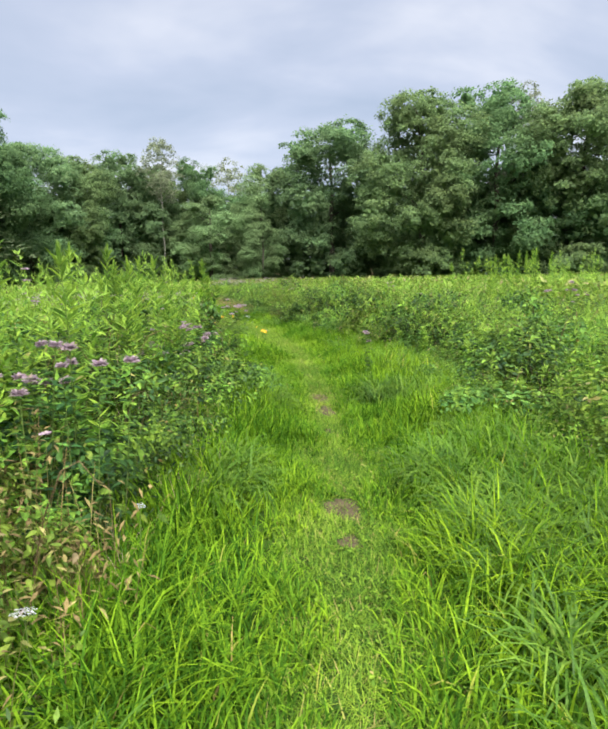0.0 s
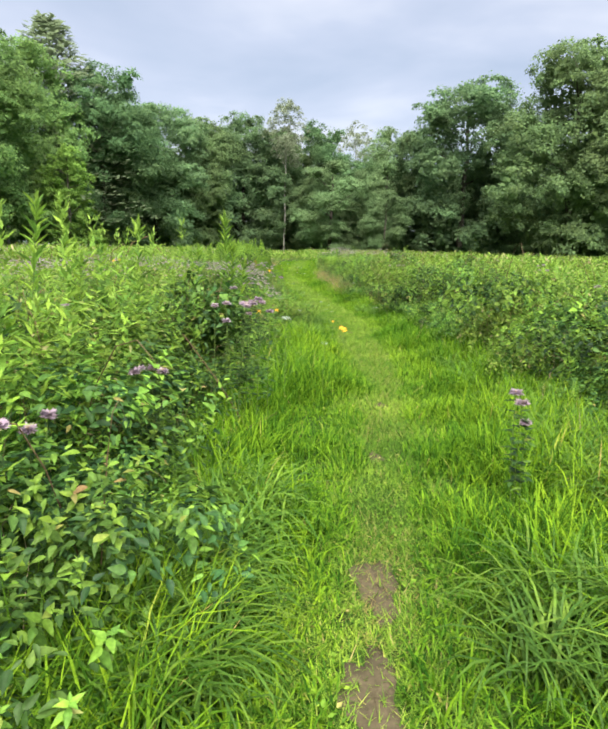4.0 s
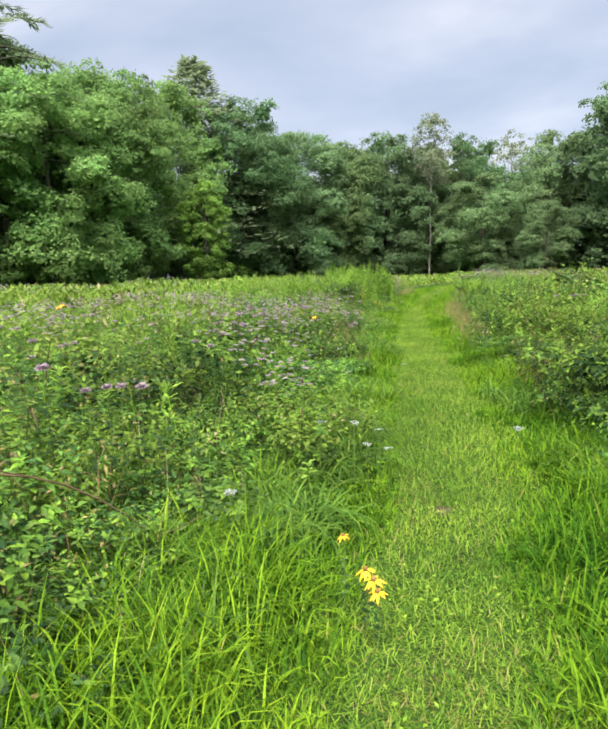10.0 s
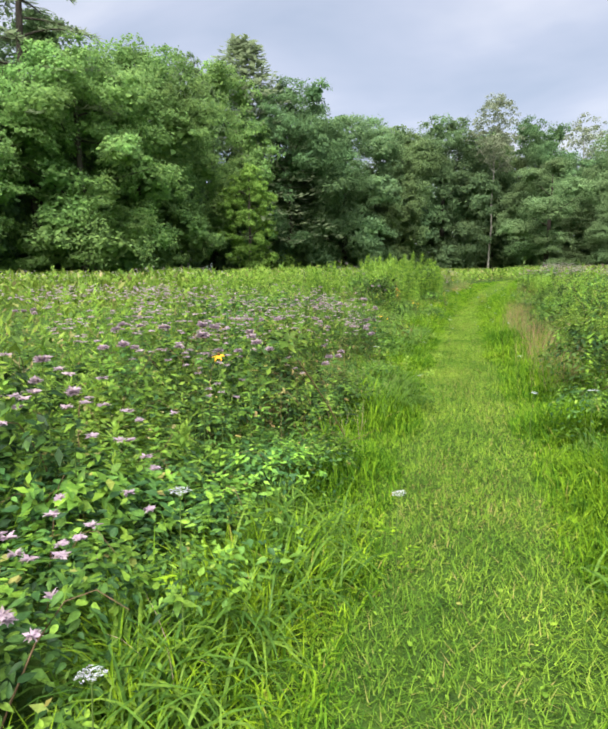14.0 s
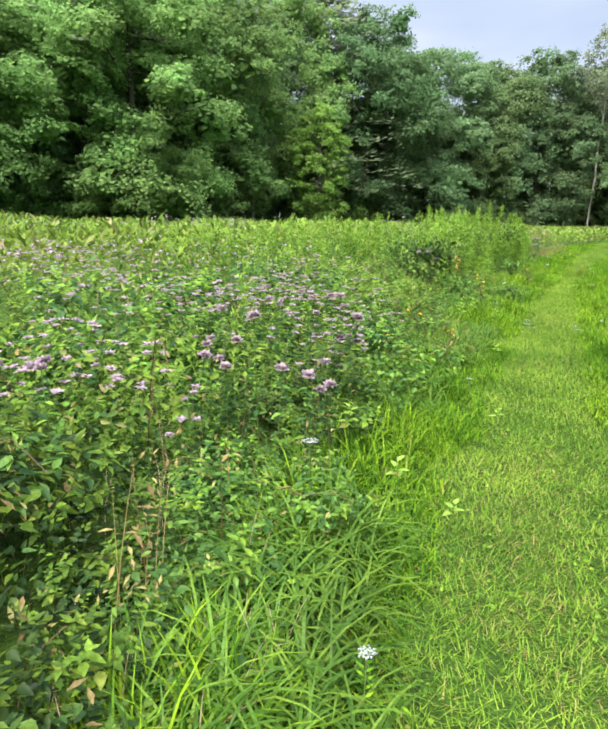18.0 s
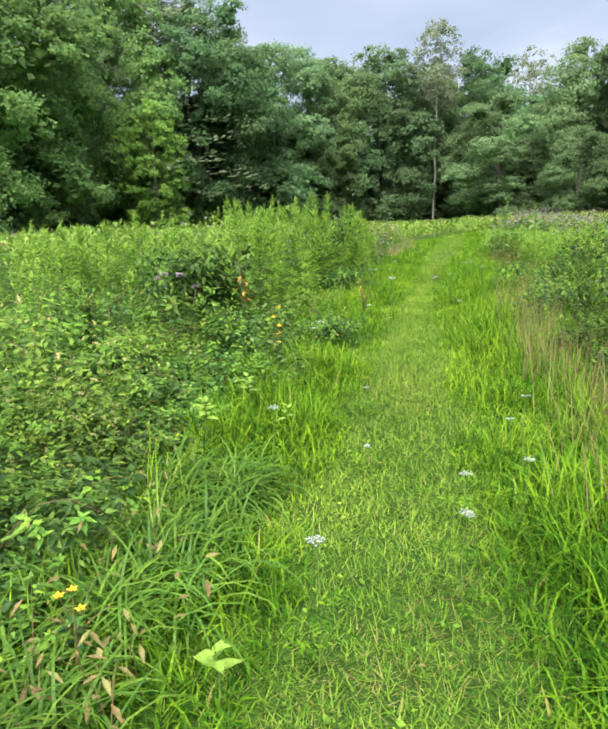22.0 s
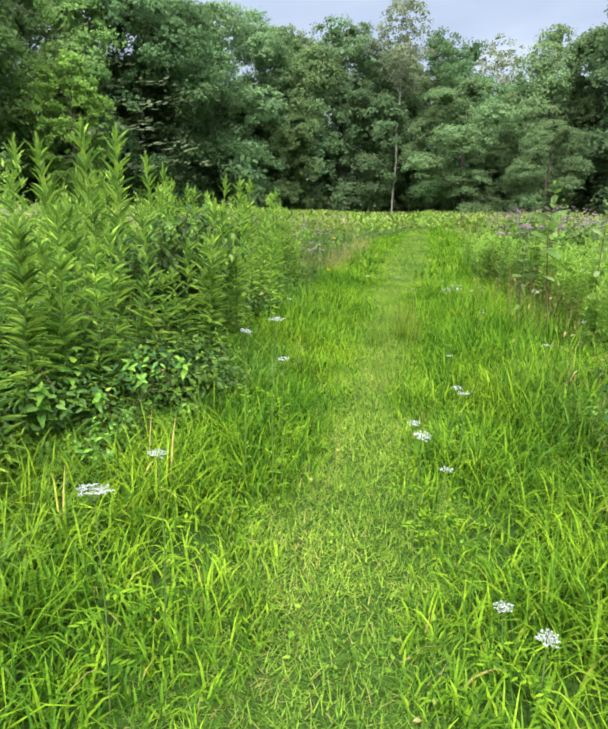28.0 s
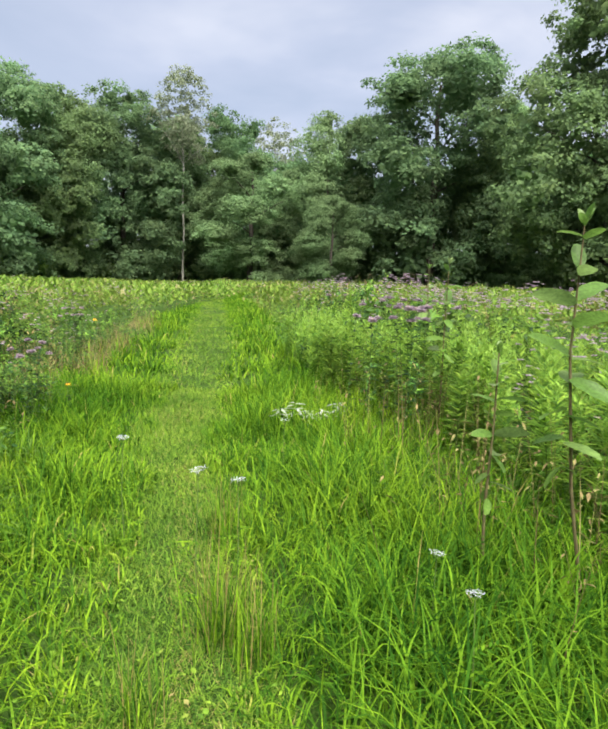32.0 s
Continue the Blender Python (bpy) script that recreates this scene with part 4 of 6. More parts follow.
for k in range(170):
    y = RNG.uniform(31.6, 42.4)
    x = float(left_edge(np.array(y))) - 0.02 - RNG.random() ** 1.6 * 3.0
    if not clear_of_shrubs(x, y):
        continue
    goldenrod(x, y, (RNG.uniform(1.5, 2.05) - (0.5 if x > float(left_edge(np.array(y))) - 0.4 else 0)) * (1 - (0.35 if y < 37 else 0.08) * (abs(y - 37) / 5.4) ** 2), RNG.uniform(0, 360))
for k in range(38):
    y = RNG.uniform(0.8, 7.5)
    x = float(left_edge(np.array(y))) - 0.7 - RNG.random() * 2.6
    goldenrod(x, y, RNG.uniform(1.3, 1.8), RNG.uniform(0, 360))
for k in range(34):
    y = RNG.uniform(39.0, 45.0)
    goldenrod(float(right_edge(np.array(y))) - 0.08 + RNG.random() * 0.6, y, RNG.uniform(0.75, 1.15), RNG.uniform(0, 360))
for k in range(24):
    y = RNG.uniform(14, 50)
    x = float(right_edge(np.array(y))) + 0.6 + RNG.random() * 4
    goldenrod(x, y, RNG.uniform(1.1, 1.5), RNG.uniform(0, 360))
goldenrod(0.28, 10.54, 1.84, 40, 0.0)
for x, y, h in ((-0.48, 6.17, 1.72), (0.22, 10.65, 1.55), (0.36, 10.4, 1.4), (-0.1, 10.9, 1.5), (-1.0, 10.2, 1.55), (-1.6, 11.0, 1.6), (-0.9, 9.2, 1.45), (7.2, 12.4, 1.85), (7.6, 13.0, 1.95), (8.3, 13.4, 2.0), (9.3, 14.6, 2.15), (6.6, 13.0, 1.8), (10.29, 15.34, 2.25), (9.8, 15.0, 2.1), (8.8, 14.1, 2.05), (10.8, 15.9, 2.25), (11.4, 16.2, 2.2), (-1.2, 7.4, 1.95), (-0.9, 8.2, 1.85), (-1.5, 6.6, 1.9), (-0.4, 9.4, 1.75), (-2.0, 8.6, 1.9)):
    goldenrod(x, y, h, RNG.uniform(0, 360))


def stalks(n, x, y, height):
    """Many goldenrod stalks too close together to tell apart: their leaves, and their lighter tips."""
    out = []
    for per, t0, t1, long, rise0, rise1 in ((56, 0.15, 0.95, 0.115, -0.2, 0.9), (20, 0.9, 1.0, 0.06, 0.3, 2.4)):
        k = np.repeat(np.arange(n), per)
        t = RNG.uniform(t0, t1, n * per)
        a = RNG.random(n * per) * 6.283
        ln = long * RNG.uniform(0.7, 1.2, n * per)
        axis = np.stack([np.cos(a), np.sin(a), RNG.uniform(rise0, rise1, n * per)], 1)
        pos = np.stack([x[k] + RNG.normal(0, 0.01, n * per), y[k] + RNG.normal(0, 0.01, n * per), t * height[k]], 1)
        out.append(leaves(pos, axis, np.tile([0, 0, 1.0], (n * per, 1)) - axis * 0.1, ln, ln * 0.22))
    return out


clump = RNG.integers(0, 210, 760)
ys = RNG.uniform(30.5, 43.0, 210)[clump] + RNG.normal(0, 0.13, 760)
xs = left_edge(ys) - 0.3 - (RNG.random(210) ** 1.3 * 15.0)[clump] - np.abs(RNG.normal(0, 0.15, 760))
hs = (RNG.uniform(1.35, 2.0, 210)[clump] + RNG.uniform(-0.15, 0.1, 760)) * (1 - 0.034 * (left_edge(ys) - xs)) * (1 - np.where(ys < 36.8, 0.4, 0.15) * (np.abs(ys - 36.8) / 6.3) ** 2)
far_off = clear_of_shrubs(xs, ys)
yt = RNG.uniform(0.5, 9.5, 300)
xt = left_edge(yt) - 0.5 - RNG.random(300) ** 1.4 * 5.0
yu = RNG.uniform(14, 70, 460)
xu = np.where(RNG.random(460) < 0.4, left_edge(yu) - 2 - RNG.random(460) * 10, right_edge(yu) + 0.8 + RNG.random(460) * 10)
yv = np.concatenate([RNG.uniform(12, 18, 90), RNG.uniform(38.2, 48, 820)])
xv = np.concatenate([0.62 * yv[:90] + RNG.uniform(-1.5, 3.5, 90), right_edge(yv[90:]) - 0.05 + RNG.random(820) ** 1.5 * 3.6])
hv = np.concatenate([RNG.uniform(1.4, 2.1, 90), RNG.uniform(0.7, 1.12, 820)])
yw2 = np.concatenate([RNG.uniform(3, 36, 620), RNG.uniform(10, 31, 180)])
xw2 = np.concatenate([right_edge(yw2[:620]) + 0.35 + 4.2 * RNG.random(620) ** 1.3, left_edge(yw2[620:]) - 0.6 - 6.0 * RNG.random(180)])
hw2 = np.maximum(field_height(xw2, yw2), 0.5) * RNG.uniform(0.95, 1.3, 800)
sets = [stalks(800, xw2, yw2, hw2), stalks(int(far_off.sum()), xs[far_off], ys[far_off], hs[far_off]), stalks(300, xt, yt, RNG.uniform(1.25, 1.75, 300)), stalks(460, xu, yu, RNG.uniform(0.95, 1.5, 460)), stalks(910, xv, yv, hv)]
stand = thing("goldenrod_stand", "dense stand of leafy light green goldenrod stalks", "plants", kind="stuff")
for name, k, mat in (("foliage", 0, M_GOLDENROD), ("tips", 1, M_TIP)):
    co, fc = joined([q[k] for q in sets])
    tagged(part(name, fast_mesh(name, co, fc, mat), stand), kind="stuff")

# ---- lilac bergamot ----


def bergamot_meshes(seed):
    r = np.random.default_rng(seed)
    n = 26
    s = r.uniform(0.25, 0.95, n)
    a = np.repeat(np.arange(n // 2) * 1.57, 2) + np.tile([0, math.pi], n // 2)
    axis = np.stack([np.cos(a), np.sin(a), r.uniform(-0.1, 0.5, n)], 1)
    ln = r.uniform(0.05, 0.085, n)
    co, fc = leaves(np.stack([0 * s, 0 * s, s], 1), axis, np.tile([0, 0, 1.0], (n, 1)), ln, ln * 0.42, 0.3, True)
    fol = fast_mesh("foliage", co, fc, M_BRAMBLE)
    tc, tf = tube([(0, 0, 0), (0.01, 0, 0.5), (0, 0, 1.0)], [0.003, 0.003, 0.002], 4)
    stem = fast_mesh("stem", tc, tf, M_STEM)
    p = 130
    a = r.random(p) * 6.283
    el = r.uniform(-0.25, 1.0, p)
    axis = np.stack([np.cos(a) * np.cos(el), np.sin(a) * np.cos(el), np.sin(el) * 0.7], 1)
    co, fc = leaves(axis * 0.006, axis, np.tile([0, 0, 1.0], (p, 1)) + r.normal(0, 0.4, (p, 3)), r.uniform(0.014, 0.03, p), r.uniform(0.008, 0.013, p), 0.3)
    head = fast_mesh("flower_head", co, fc, M_LILAC)
    b = 12
    a = np.arange(b) * 6.283 / b
    axis = np.stack([np.cos(a), np.sin(a), np.full(b, -0.15)], 1)
    c1 = leaves(np.zeros((b, 3)), axis, np.tile([0, 0, 1.0], (b, 1)), np.full(b, 0.026), np.full(b, 0.010), 0.3)
    d = unit(r.normal(0, 1, (30, 3)))
    d[:, 2] = np.abs(d[:, 2])
    c2 = leaves(d * 0.004 + np.array([0, 0, 0.004]), d, np.tile([0.3, 0.2, 1.0], (30, 1)), np.full(30, 0.009), np.full(30, 0.005), 0.3)
    co, fc = joined([c1, c2])
    return fol, stem, head, fast_mesh("bract_ring", co, fc, M_TAN)


BERG = [bergamot_meshes(90 + k) for k in range(3)]
berg_proto = {}


def bergamot(x, y, height, size=1.0):
    k = int(RNG.integers(0, 3))
    m = pose(x, y, float(lay(x, y)), RNG.normal(0, 4), RNG.normal(0, 4), RNG.uniform(0, 360))
    key = (k, round(height, 1), round(size, 1))
    if key not in berg_proto:
        fol, stem, head, bracts = BERG[k]
        ob = thing("bergamot_plant", "wild bergamot with a ragged lilac flower head", "flower", "bergamot in bloom", at=m)
        up = Matrix.Diagonal((1, 1, key[1], 1))
        part("foliage", fol, ob, at=up)
        part("stem", stem, ob, at=up)
        top = Matrix.Translation((0, 0, key[1])) @ Matrix.Scale(key[2], 4)
        fl = part("flower_head", head, ob, "ragged pale lilac petals", at=top)
        part("bract_ring", bracts, fl, "ring of tan bracts under the petals")
        berg_proto[key] = ob
        return ob
    ob = copy_thing(berg_proto[key], Matrix.Identity(4))
    ob.matrix_basis = m
    return ob


def bergamot_patch(n, y0, y1, side, depth0, depth1, h0=0.85, h1=1.15):
    """Plants in loose clusters of four."""
    for k in range(n):
        if k % 4 == 0:
            cy, share, tall = RNG.uniform(y0, y1), RNG.random() ** 1.2, RNG.uniform(h0, h1)
        y = cy + RNG.normal(0, 0.13)
        e = float((left_edge if side < 0 else right_edge)(np.array(y)))
        dpt = max(depth0 + (depth1 - depth0) * share + RNG.normal(0, 0.13), 0.02)
        bergamot(e + side * dpt, y, tall * RNG.uniform(0.93, 1.04) * (0.75 if dpt < 0.35 else 1.0), RNG.uniform(1.05, 1.5))


# bergamot heads of the thick patches, too many to tell apart
yb = np.concatenate([RNG.uniform(16.0, 26.5, 3200), RNG.uniform(41, 58, 3400), RNG.uniform(2.5, 9, 60), RNG.uniform(40.5, 51, 1500)])
wb = np.concatenate([np.full(3200, -1.0), RNG.choice([-1.0, -1.0, 1.0, 1.0, 1.0], 3400), np.full(60, -1.0), np.full(1500, 1.0)])
db = np.concatenate([0.3 + 7.0 * RNG.random(6660) ** 1.3, -0.1 + 3.6 * RNG.random(1500)])
xb = np.where(wb < 0, left_edge(yb) - db, right_edge(yb) + 0.4 + db)
keep = np.array([noise.noise((a * 0.5, b * 0.5, 5.0)) + 0.7 * noise.noise((a * 1.9, b * 1.9, 15.0)) for a, b in zip(xb, yb)]) > 0.05
xb, yb = xb[keep], yb[keep]
zb = field_height(xb, yb) * 1.06 + RNG.uniform(0.08, 0.34, len(xb)) + np.where((xb > right_edge(yb)) & (yb > 39), 0.03, 0)
kb = np.repeat(np.arange(len(xb)), 26)
ab, eb = RNG.random(len(kb)) * 6.283, RNG.uniform(-0.15, 0.4, len(kb))
axis = np.stack([np.cos(ab) * np.cos(eb), np.sin(ab) * np.cos(eb), np.sin(eb)], 1)
co, fc = leaves(np.stack([xb[kb], yb[kb], zb[kb]], 1), axis, np.stack([RNG.normal(0, 0.5, len(kb)), RNG.normal(0, 0.5, len(kb)), np.ones(len(kb))], 1), RNG.uniform(0.018, 0.04, len(kb)), RNG.uniform(0.010, 0.018, len(kb)))
tagged(new("bergamot_heads", fast_mesh("bergamot_heads", co, fc, M_LILAC)), "pale lilac bergamot heads crowded over the weeds", "flowers", kind="stuff")

for x, y, h, n in ((-0.89, 2.87, 1.18, 7), (-1.0, 3.0, 1.07, 6), (-0.1, 5.88, 0.97, 8), (-0.09, 6.26, 0.78, 5), (-0.5, 6.09, 0.76, 6), (0.08, 7.65, 0.82, 5), (0.6, 8.65, 1.08, 10), (0.55, 8.8, 1.18, 3), (2.2, 7.3, 0.66, 3), (0.24, 23.24, 0.68, 3), (-0.35, 22.9, 0.8, 6), (0.07, 23.86, 1.0, 6), (-0.74, 46.46, 0.95, 9), (-0.45, 42.8, 0.86, 8)):
    for k in range(n):
        bergamot(x + RNG.normal(0, 0.09), y + RNG.normal(0, 0.11), h * RNG.uniform(0.92, 1.03), RNG.uniform(1.0, 1.45))
bergamot_patch(18, 10.5, 16.5, -1, 0.6, 4.0, 0.9, 1.1)
bergamot_patch(72, 17.0, 25.5, -1, 0.1, 4.5, 0.85, 1.12)
bergamot_patch(12, 25.5, 31.0, -1, 0.3, 4.5, 0.85, 1.1)
bergamot_patch(12, 40.0, 50.0, -1, 0.2, 3.5, 0.9, 1.15)
bergamot_patch(20, 5.0, 22.0, 1, 0.5, 4.5, 1.1, 1.35)
bergamot_patch(36, 41.0, 50.0, 1, 0.3, 3.5, 1.12, 1.32)

for k in range(18):
    bergamot(2.95 + RNG.normal(0, 0.25), 42.2 + RNG.normal(0, 0.3), RNG.uniform(1.2, 1.36), RNG.uniform(1.3, 1.7))
for k in range(8):
    bergamot(3.95 + RNG.normal(0, 0.4), 44.3 + RNG.normal(0, 0.7), RNG.uniform(1.18, 1.34), RNG.uniform(1.3, 1.7))

# ---- wild carrot ----


def umbel_mesh(seed):
    r = np.random.default_rng(seed)
    pieces = []
    for k in range(26):
        rad = 0.05 * math.sqrt((k + 0.4) / 26)
        a = k * 2.4
        m = 20
        c = np.array([rad * math.cos(a), rad * math.sin(a), 0.012 - rad * 0.1 + r.normal(0, 0.003)])
        d = r.random(m) * 6.283
        far = 0.0065 * np.sqrt(r.random(m)) * (1.1 - rad * 4)
        axis = np.stack([np.cos(d), np.sin(d), r.uniform(-0.1, 0.5, m)], 1)
        pieces.append(leaves(c + axis * far[:, None], axis, np.tile([0, 0, 1.0], (m, 1)), r.uniform(0.0028, 0.005, m), r.uniform(0.0024, 0.004, m), 0.2))
    co, fc = joined(pieces)
    return fast_mesh("flower_head", co, fc, M_WHITE)


def ray_mesh():
    rays = []
    for k in range(12):
        a = k * 0.5236
        rays.append(tube([(0, 0, -0.03), (0.02 * math.cos(a), 0.02 * math.sin(a), -0.01), (0.036 * math.cos(a), 0.036 * math.sin(a), 0.006)], [0.0009, 0.0008, 0.0007], 3))
    co, fc = joined(rays)
    return fast_mesh("spoke", co, fc, M_STEM)


def feathery_mesh():
    r = np.random.default_rng(5)
    pos, axis = [], []
    for k in range(5):
        a, z0 = r.random() * 6.283, r.uniform(0.05, 0.6)
        for q in range(9):
            t = q / 9
            pos.append((math.cos(a) * t * 0.12, math.sin(a) * t * 0.12, z0 + t * 0.06))
            axis.append((math.cos(a + (0.9 if q % 2 else -0.9)), math.sin(a + (0.9 if q % 2 else -0.9)), 0.2))
    n = len(pos)
    co, fc = leaves(np.array(pos), np.array(axis), np.tile([0, 0, 1.0], (n, 1)), np.full(n, 0.04), np.full(n, 0.012), 0.2)
    return fast_mesh("foliage", co, fc, M_GRASS)


UMBELS, RAYS, FEATHER = [umbel_mesh(k) for k in range(3)], ray_mesh(), feathery_mesh()
CARROT_STEM = fast_mesh("stem", *tube([(0, 0, 0), (0.012, 0.004, 0.5), (0, 0, 1.0)], [0.0032, 0.0026, 0.0018], 5), M_STEM)
carrot_count = [0]


def wild_carrot(x, y, height, size=1.0):
    carrot_count[0] += 1
    ob = thing("wild_carrot", "wild carrot stalk with a flat white lacy umbel", "flower", "white wildflowers of the verge", at=pose(x, y, float(lay(x, y)), 0, 0, carrot_count[0] * 67))
    up = Matrix.Diagonal((1, 1, height - 0.03 * size, 1))
    part("stem", CARROT_STEM, ob, at=up)
    tagged(part("foliage", FEATHER, ob, "fine feathery green leaves", at=up), kind="stuff")
    tilt = pose(0, 0, height, 8 * math.sin(carrot_count[0] * 1.7), 8 * math.cos(carrot_count[0] * 2.3), 0) @ Matrix.Scale(size, 4)
    fl = part("flower_head", UMBELS[carrot_count[0] % 3], ob, "flat white lacy umbel", at=tilt)
    part("spoke", RAYS, fl)
    return ob


CARROTS = [(0.92, 9.61, 0.85), (1.31, 9.88, 0.58), (2.60, 15.42, 0.41), (1.67, 15.0, 0.50), (1.12, 13.68, 0.53), (2.67, 20.02, 0.65), (2.25, 22.72, 0.46), (1.22, 16.5, 0.6), (1.02, 17.21, 0.73), (0.87, 24.88, 0.3), (1.17, 25.82, 0.64), (2.14, 26.76, 0.43), (0.53, 28.27, 0.5), (1.0, 28.6, 0.16), (0.87, 29.52, 0.23), (0.77, 32.7, 0.73), (1.93, 34.17, 0.79), (0.56, 32.1, 0.47), (0.31, 30.25, 0.53), (1.55, 28.03, 0.26), (0.36, 33.79, 0.74), (0.40, 34.11, 0.71), (0.37, 35.3, 0.86), (0.54, 35.22, 0.95), (1.27, 34.94, 0.55), (1.52, 35.66, 0.53), (2.10, 36.91, 0.93), (0.58, 35.23, 0.75), (0.70, 40.23, 0.62), (1.10, 39.36, 0.73), (1.29, 39.72, 0.54), (1.99, 38.68, 0.51), (-0.88, 1.69, 0.45), (-0.56, 2.48, 0.45), (1.25, 15.13, 0.5), (1.52, 14.91, 0.57), (1.74, 14.92, 0.4), (1.61, 14.84, 0.45), (1.26, 21.5, 0.35), (2.31, 20.5, 0.5), (1.61, 18.2, 0.4), (0.58, 22.5, 0.5), (1.06, 26.95, 0.5), (1.87, 28.56, 0.5), (1.53, 27.37, 0.4), (1.81, 27.9, 0.4), (0.27, 30.73, 0.5), (1.82, 28.76, 0.3), (-0.1, 38.9, 0.5), (1.5, 35.85, 0.5), (1.24, 35.22, 0.5), (1.64, 34.07, 0.3), (1.53, 34.19, 0.3), (1.39, 34.95, 0.4), (1.71, 41.0, 0.5), (2.94, 38.44, 0.55), (2.88, 38.29, 0.5), (2.38, 37.52, 0.4), (1.59, 37.44, 0.3), (2.08, 39.18, 0.4)]
for x, y, h in CARROTS:
    wild_carrot(x, y, h, (0.62 + 0.3 * math.sin(x * 37 + y * 11) ** 2) * (0.55 + 0.45 * min(h / 0.6, 1.0)))

# ---- yellow coneflowers ----


def petal_mesh(seed):
    r = np.random.default_rng(seed)
    n = 9
    a = np.arange(n) * 6.283 / n + r.normal(0, 0.15, n)
    axis = np.stack([np.cos(a), np.sin(a), r.uniform(-0.75, -0.1, n)], 1)
    co, fc = leaves(axis * 0.006, axis, np.tile([0, 0, 1.0], (n, 1)), r.uniform(0.03, 0.042, n), r.uniform(0.011, 0.015, n), 0.2, True)
    return fast_mesh("petals", co, fc, M_YELLOW)


def cone_mesh():
    return fast_mesh("cone", *tube([(0, 0, -0.004), (0, 0, 0.004), (0, 0, 0.011), (0, 0, 0.015)], [0.006, 0.010, 0.007, 0.001], 8), M_CONE)


PETALS, CONE = [petal_mesh(k) for k in range(2)], cone_mesh()


def coneflower(x, y, height, size=1.0, lean=10):
    ob = thing("yellow_coneflower", "yellow coneflower with drooping petals on a green stalk", "flower", "yellow wildflowers", at=pose(x, y, float(lay(x, y)), 0, 0, x * 300 + y * 90))
    part("stem", CARROT_STEM, ob, at=Matrix.Diagonal((1, 1, height, 1)))
    part("foliage", BERG[0][0], ob, at=Matrix.Diagonal((min(height * 1.4, 0.9), min(height * 1.4, 0.9), height * 0.8, 1)))
    top = pose(0, 0, height, lean, 0, 0) @ Matrix.Scale(size, 4)
    fl = part("petals", PETALS[int(y * 10) % 2], ob, "drooping bright yellow petals", at=top)
    part("cone", CONE, fl, "dark brown cone")
    return ob


for x, y, h, s in ((1.82, 13.46, 0.29, 1.35), (1.78, 13.5, 0.31, 1.2), (1.84, 13.42, 0.26, 1.15), (1.66, 13.66, 0.38, 0.9), (0.60, 10.82, 0.77, 1.0), (0.8, 10.88, 0.78, 0.9), (0.4, 10.9, 0.84, 0.9), (0.42, 10.6, 0.7, 0.9), (0.5, 12.85, 0.5, 0.8), (0.41, 18.68, 0.99, 1.1), (-0.30, 31.25, 0.6, 0.9), (-0.21, 30.77, 0.57, 0.9), (-0.03, 30.34, 0.56, 0.9), (-0.2, 26.6, 0.55, 0.8), (-0.1, 26.75, 0.5, 0.8), (-3.2, 18.4, 1.15, 1.5), (-3.4, 18.6, 1.12, 1.5), (-0.55, 47.0, 0.8, 1.2), (-0.2, 43.2, 0.4, 0.9)):
    coneflower(x, y, h, s)

# ---- milkweed ----


def big_leaf_mesh():
    n, rows = 9, 5
    s = np.linspace(0, 1, n)
    w = 0.235 * np.sin(np.pi * np.clip(s * 0.97 + 0.01, 0, 1)) ** 0.5
    co = []
    for i in range(n):
        for j in range(rows):
            u = (j - 2) / 2
            co.append((s[i], u * w[i], 0.10 * abs(u) * w[i] * 2.2 - 0.16 * s[i] ** 2 + 0.012 * math.sin(s[i] * 17) * abs(u)))
    q = [(i * rows + j, (i + 1) * rows + j, (i + 1) * rows + j + 1, i * rows + j + 1) for i in range(n - 1) for j in range(rows - 1)]
    return fast_mesh("leaf", np.array(co), [np.array(q)], M_MILK)


BIG_LEAF = big_leaf_mesh()


def milkweed(x, y, height, pairs, leaf, turn=0, foot=0.0):
    ob = thing("milkweed_plant", "tall milkweed with broad pale green paired leaves", "plant", "milkweed by the track", at=pose(x, y, float(lay(x, y)) - 0.01, 0, 0, turn))
    part("stem", fast_mesh("stem", *tube([(foot, 0, 0), (0.02 + 0.3 * foot, 0.01, height * 0.35), (0.0, 0.0, height * 0.7), (0.01, 0, height)], [0.009, 0.008, 0.006, 0.003], 6), M_REDSTEM), ob, "reddish-green upright stem")
    for k in range(pairs):
        t = (k + 0.6) / pairs
        for side in (0, 180):
            size = leaf * (0.7 + 0.5 * math.sin(t * 2.9)) * RNG.uniform(0.75, 1.2) * (0.62 if t > 0.92 else 1)
            droop = 26 - 66 * t + RNG.normal(0, 17)
            part("leaf", BIG_LEAF, ob, at=pose(0.006, 0, height * (0.38 + 0.61 * t) + RNG.normal(0, 0.015), RNG.normal(0, 18), droop, side + k * 90 + RNG.normal(0, 24)) @ Matrix.Scale(size, 4))
    for k in range(4):
        part("leaf", BIG_LEAF, ob, at=pose(0.01, 0, height, 0, -68 + RNG.normal(0, 8), k * 95 + RNG.normal(0, 20)) @ Matrix.Scale(leaf * RNG.uniform(0.4, 0.6), 4))
    return ob


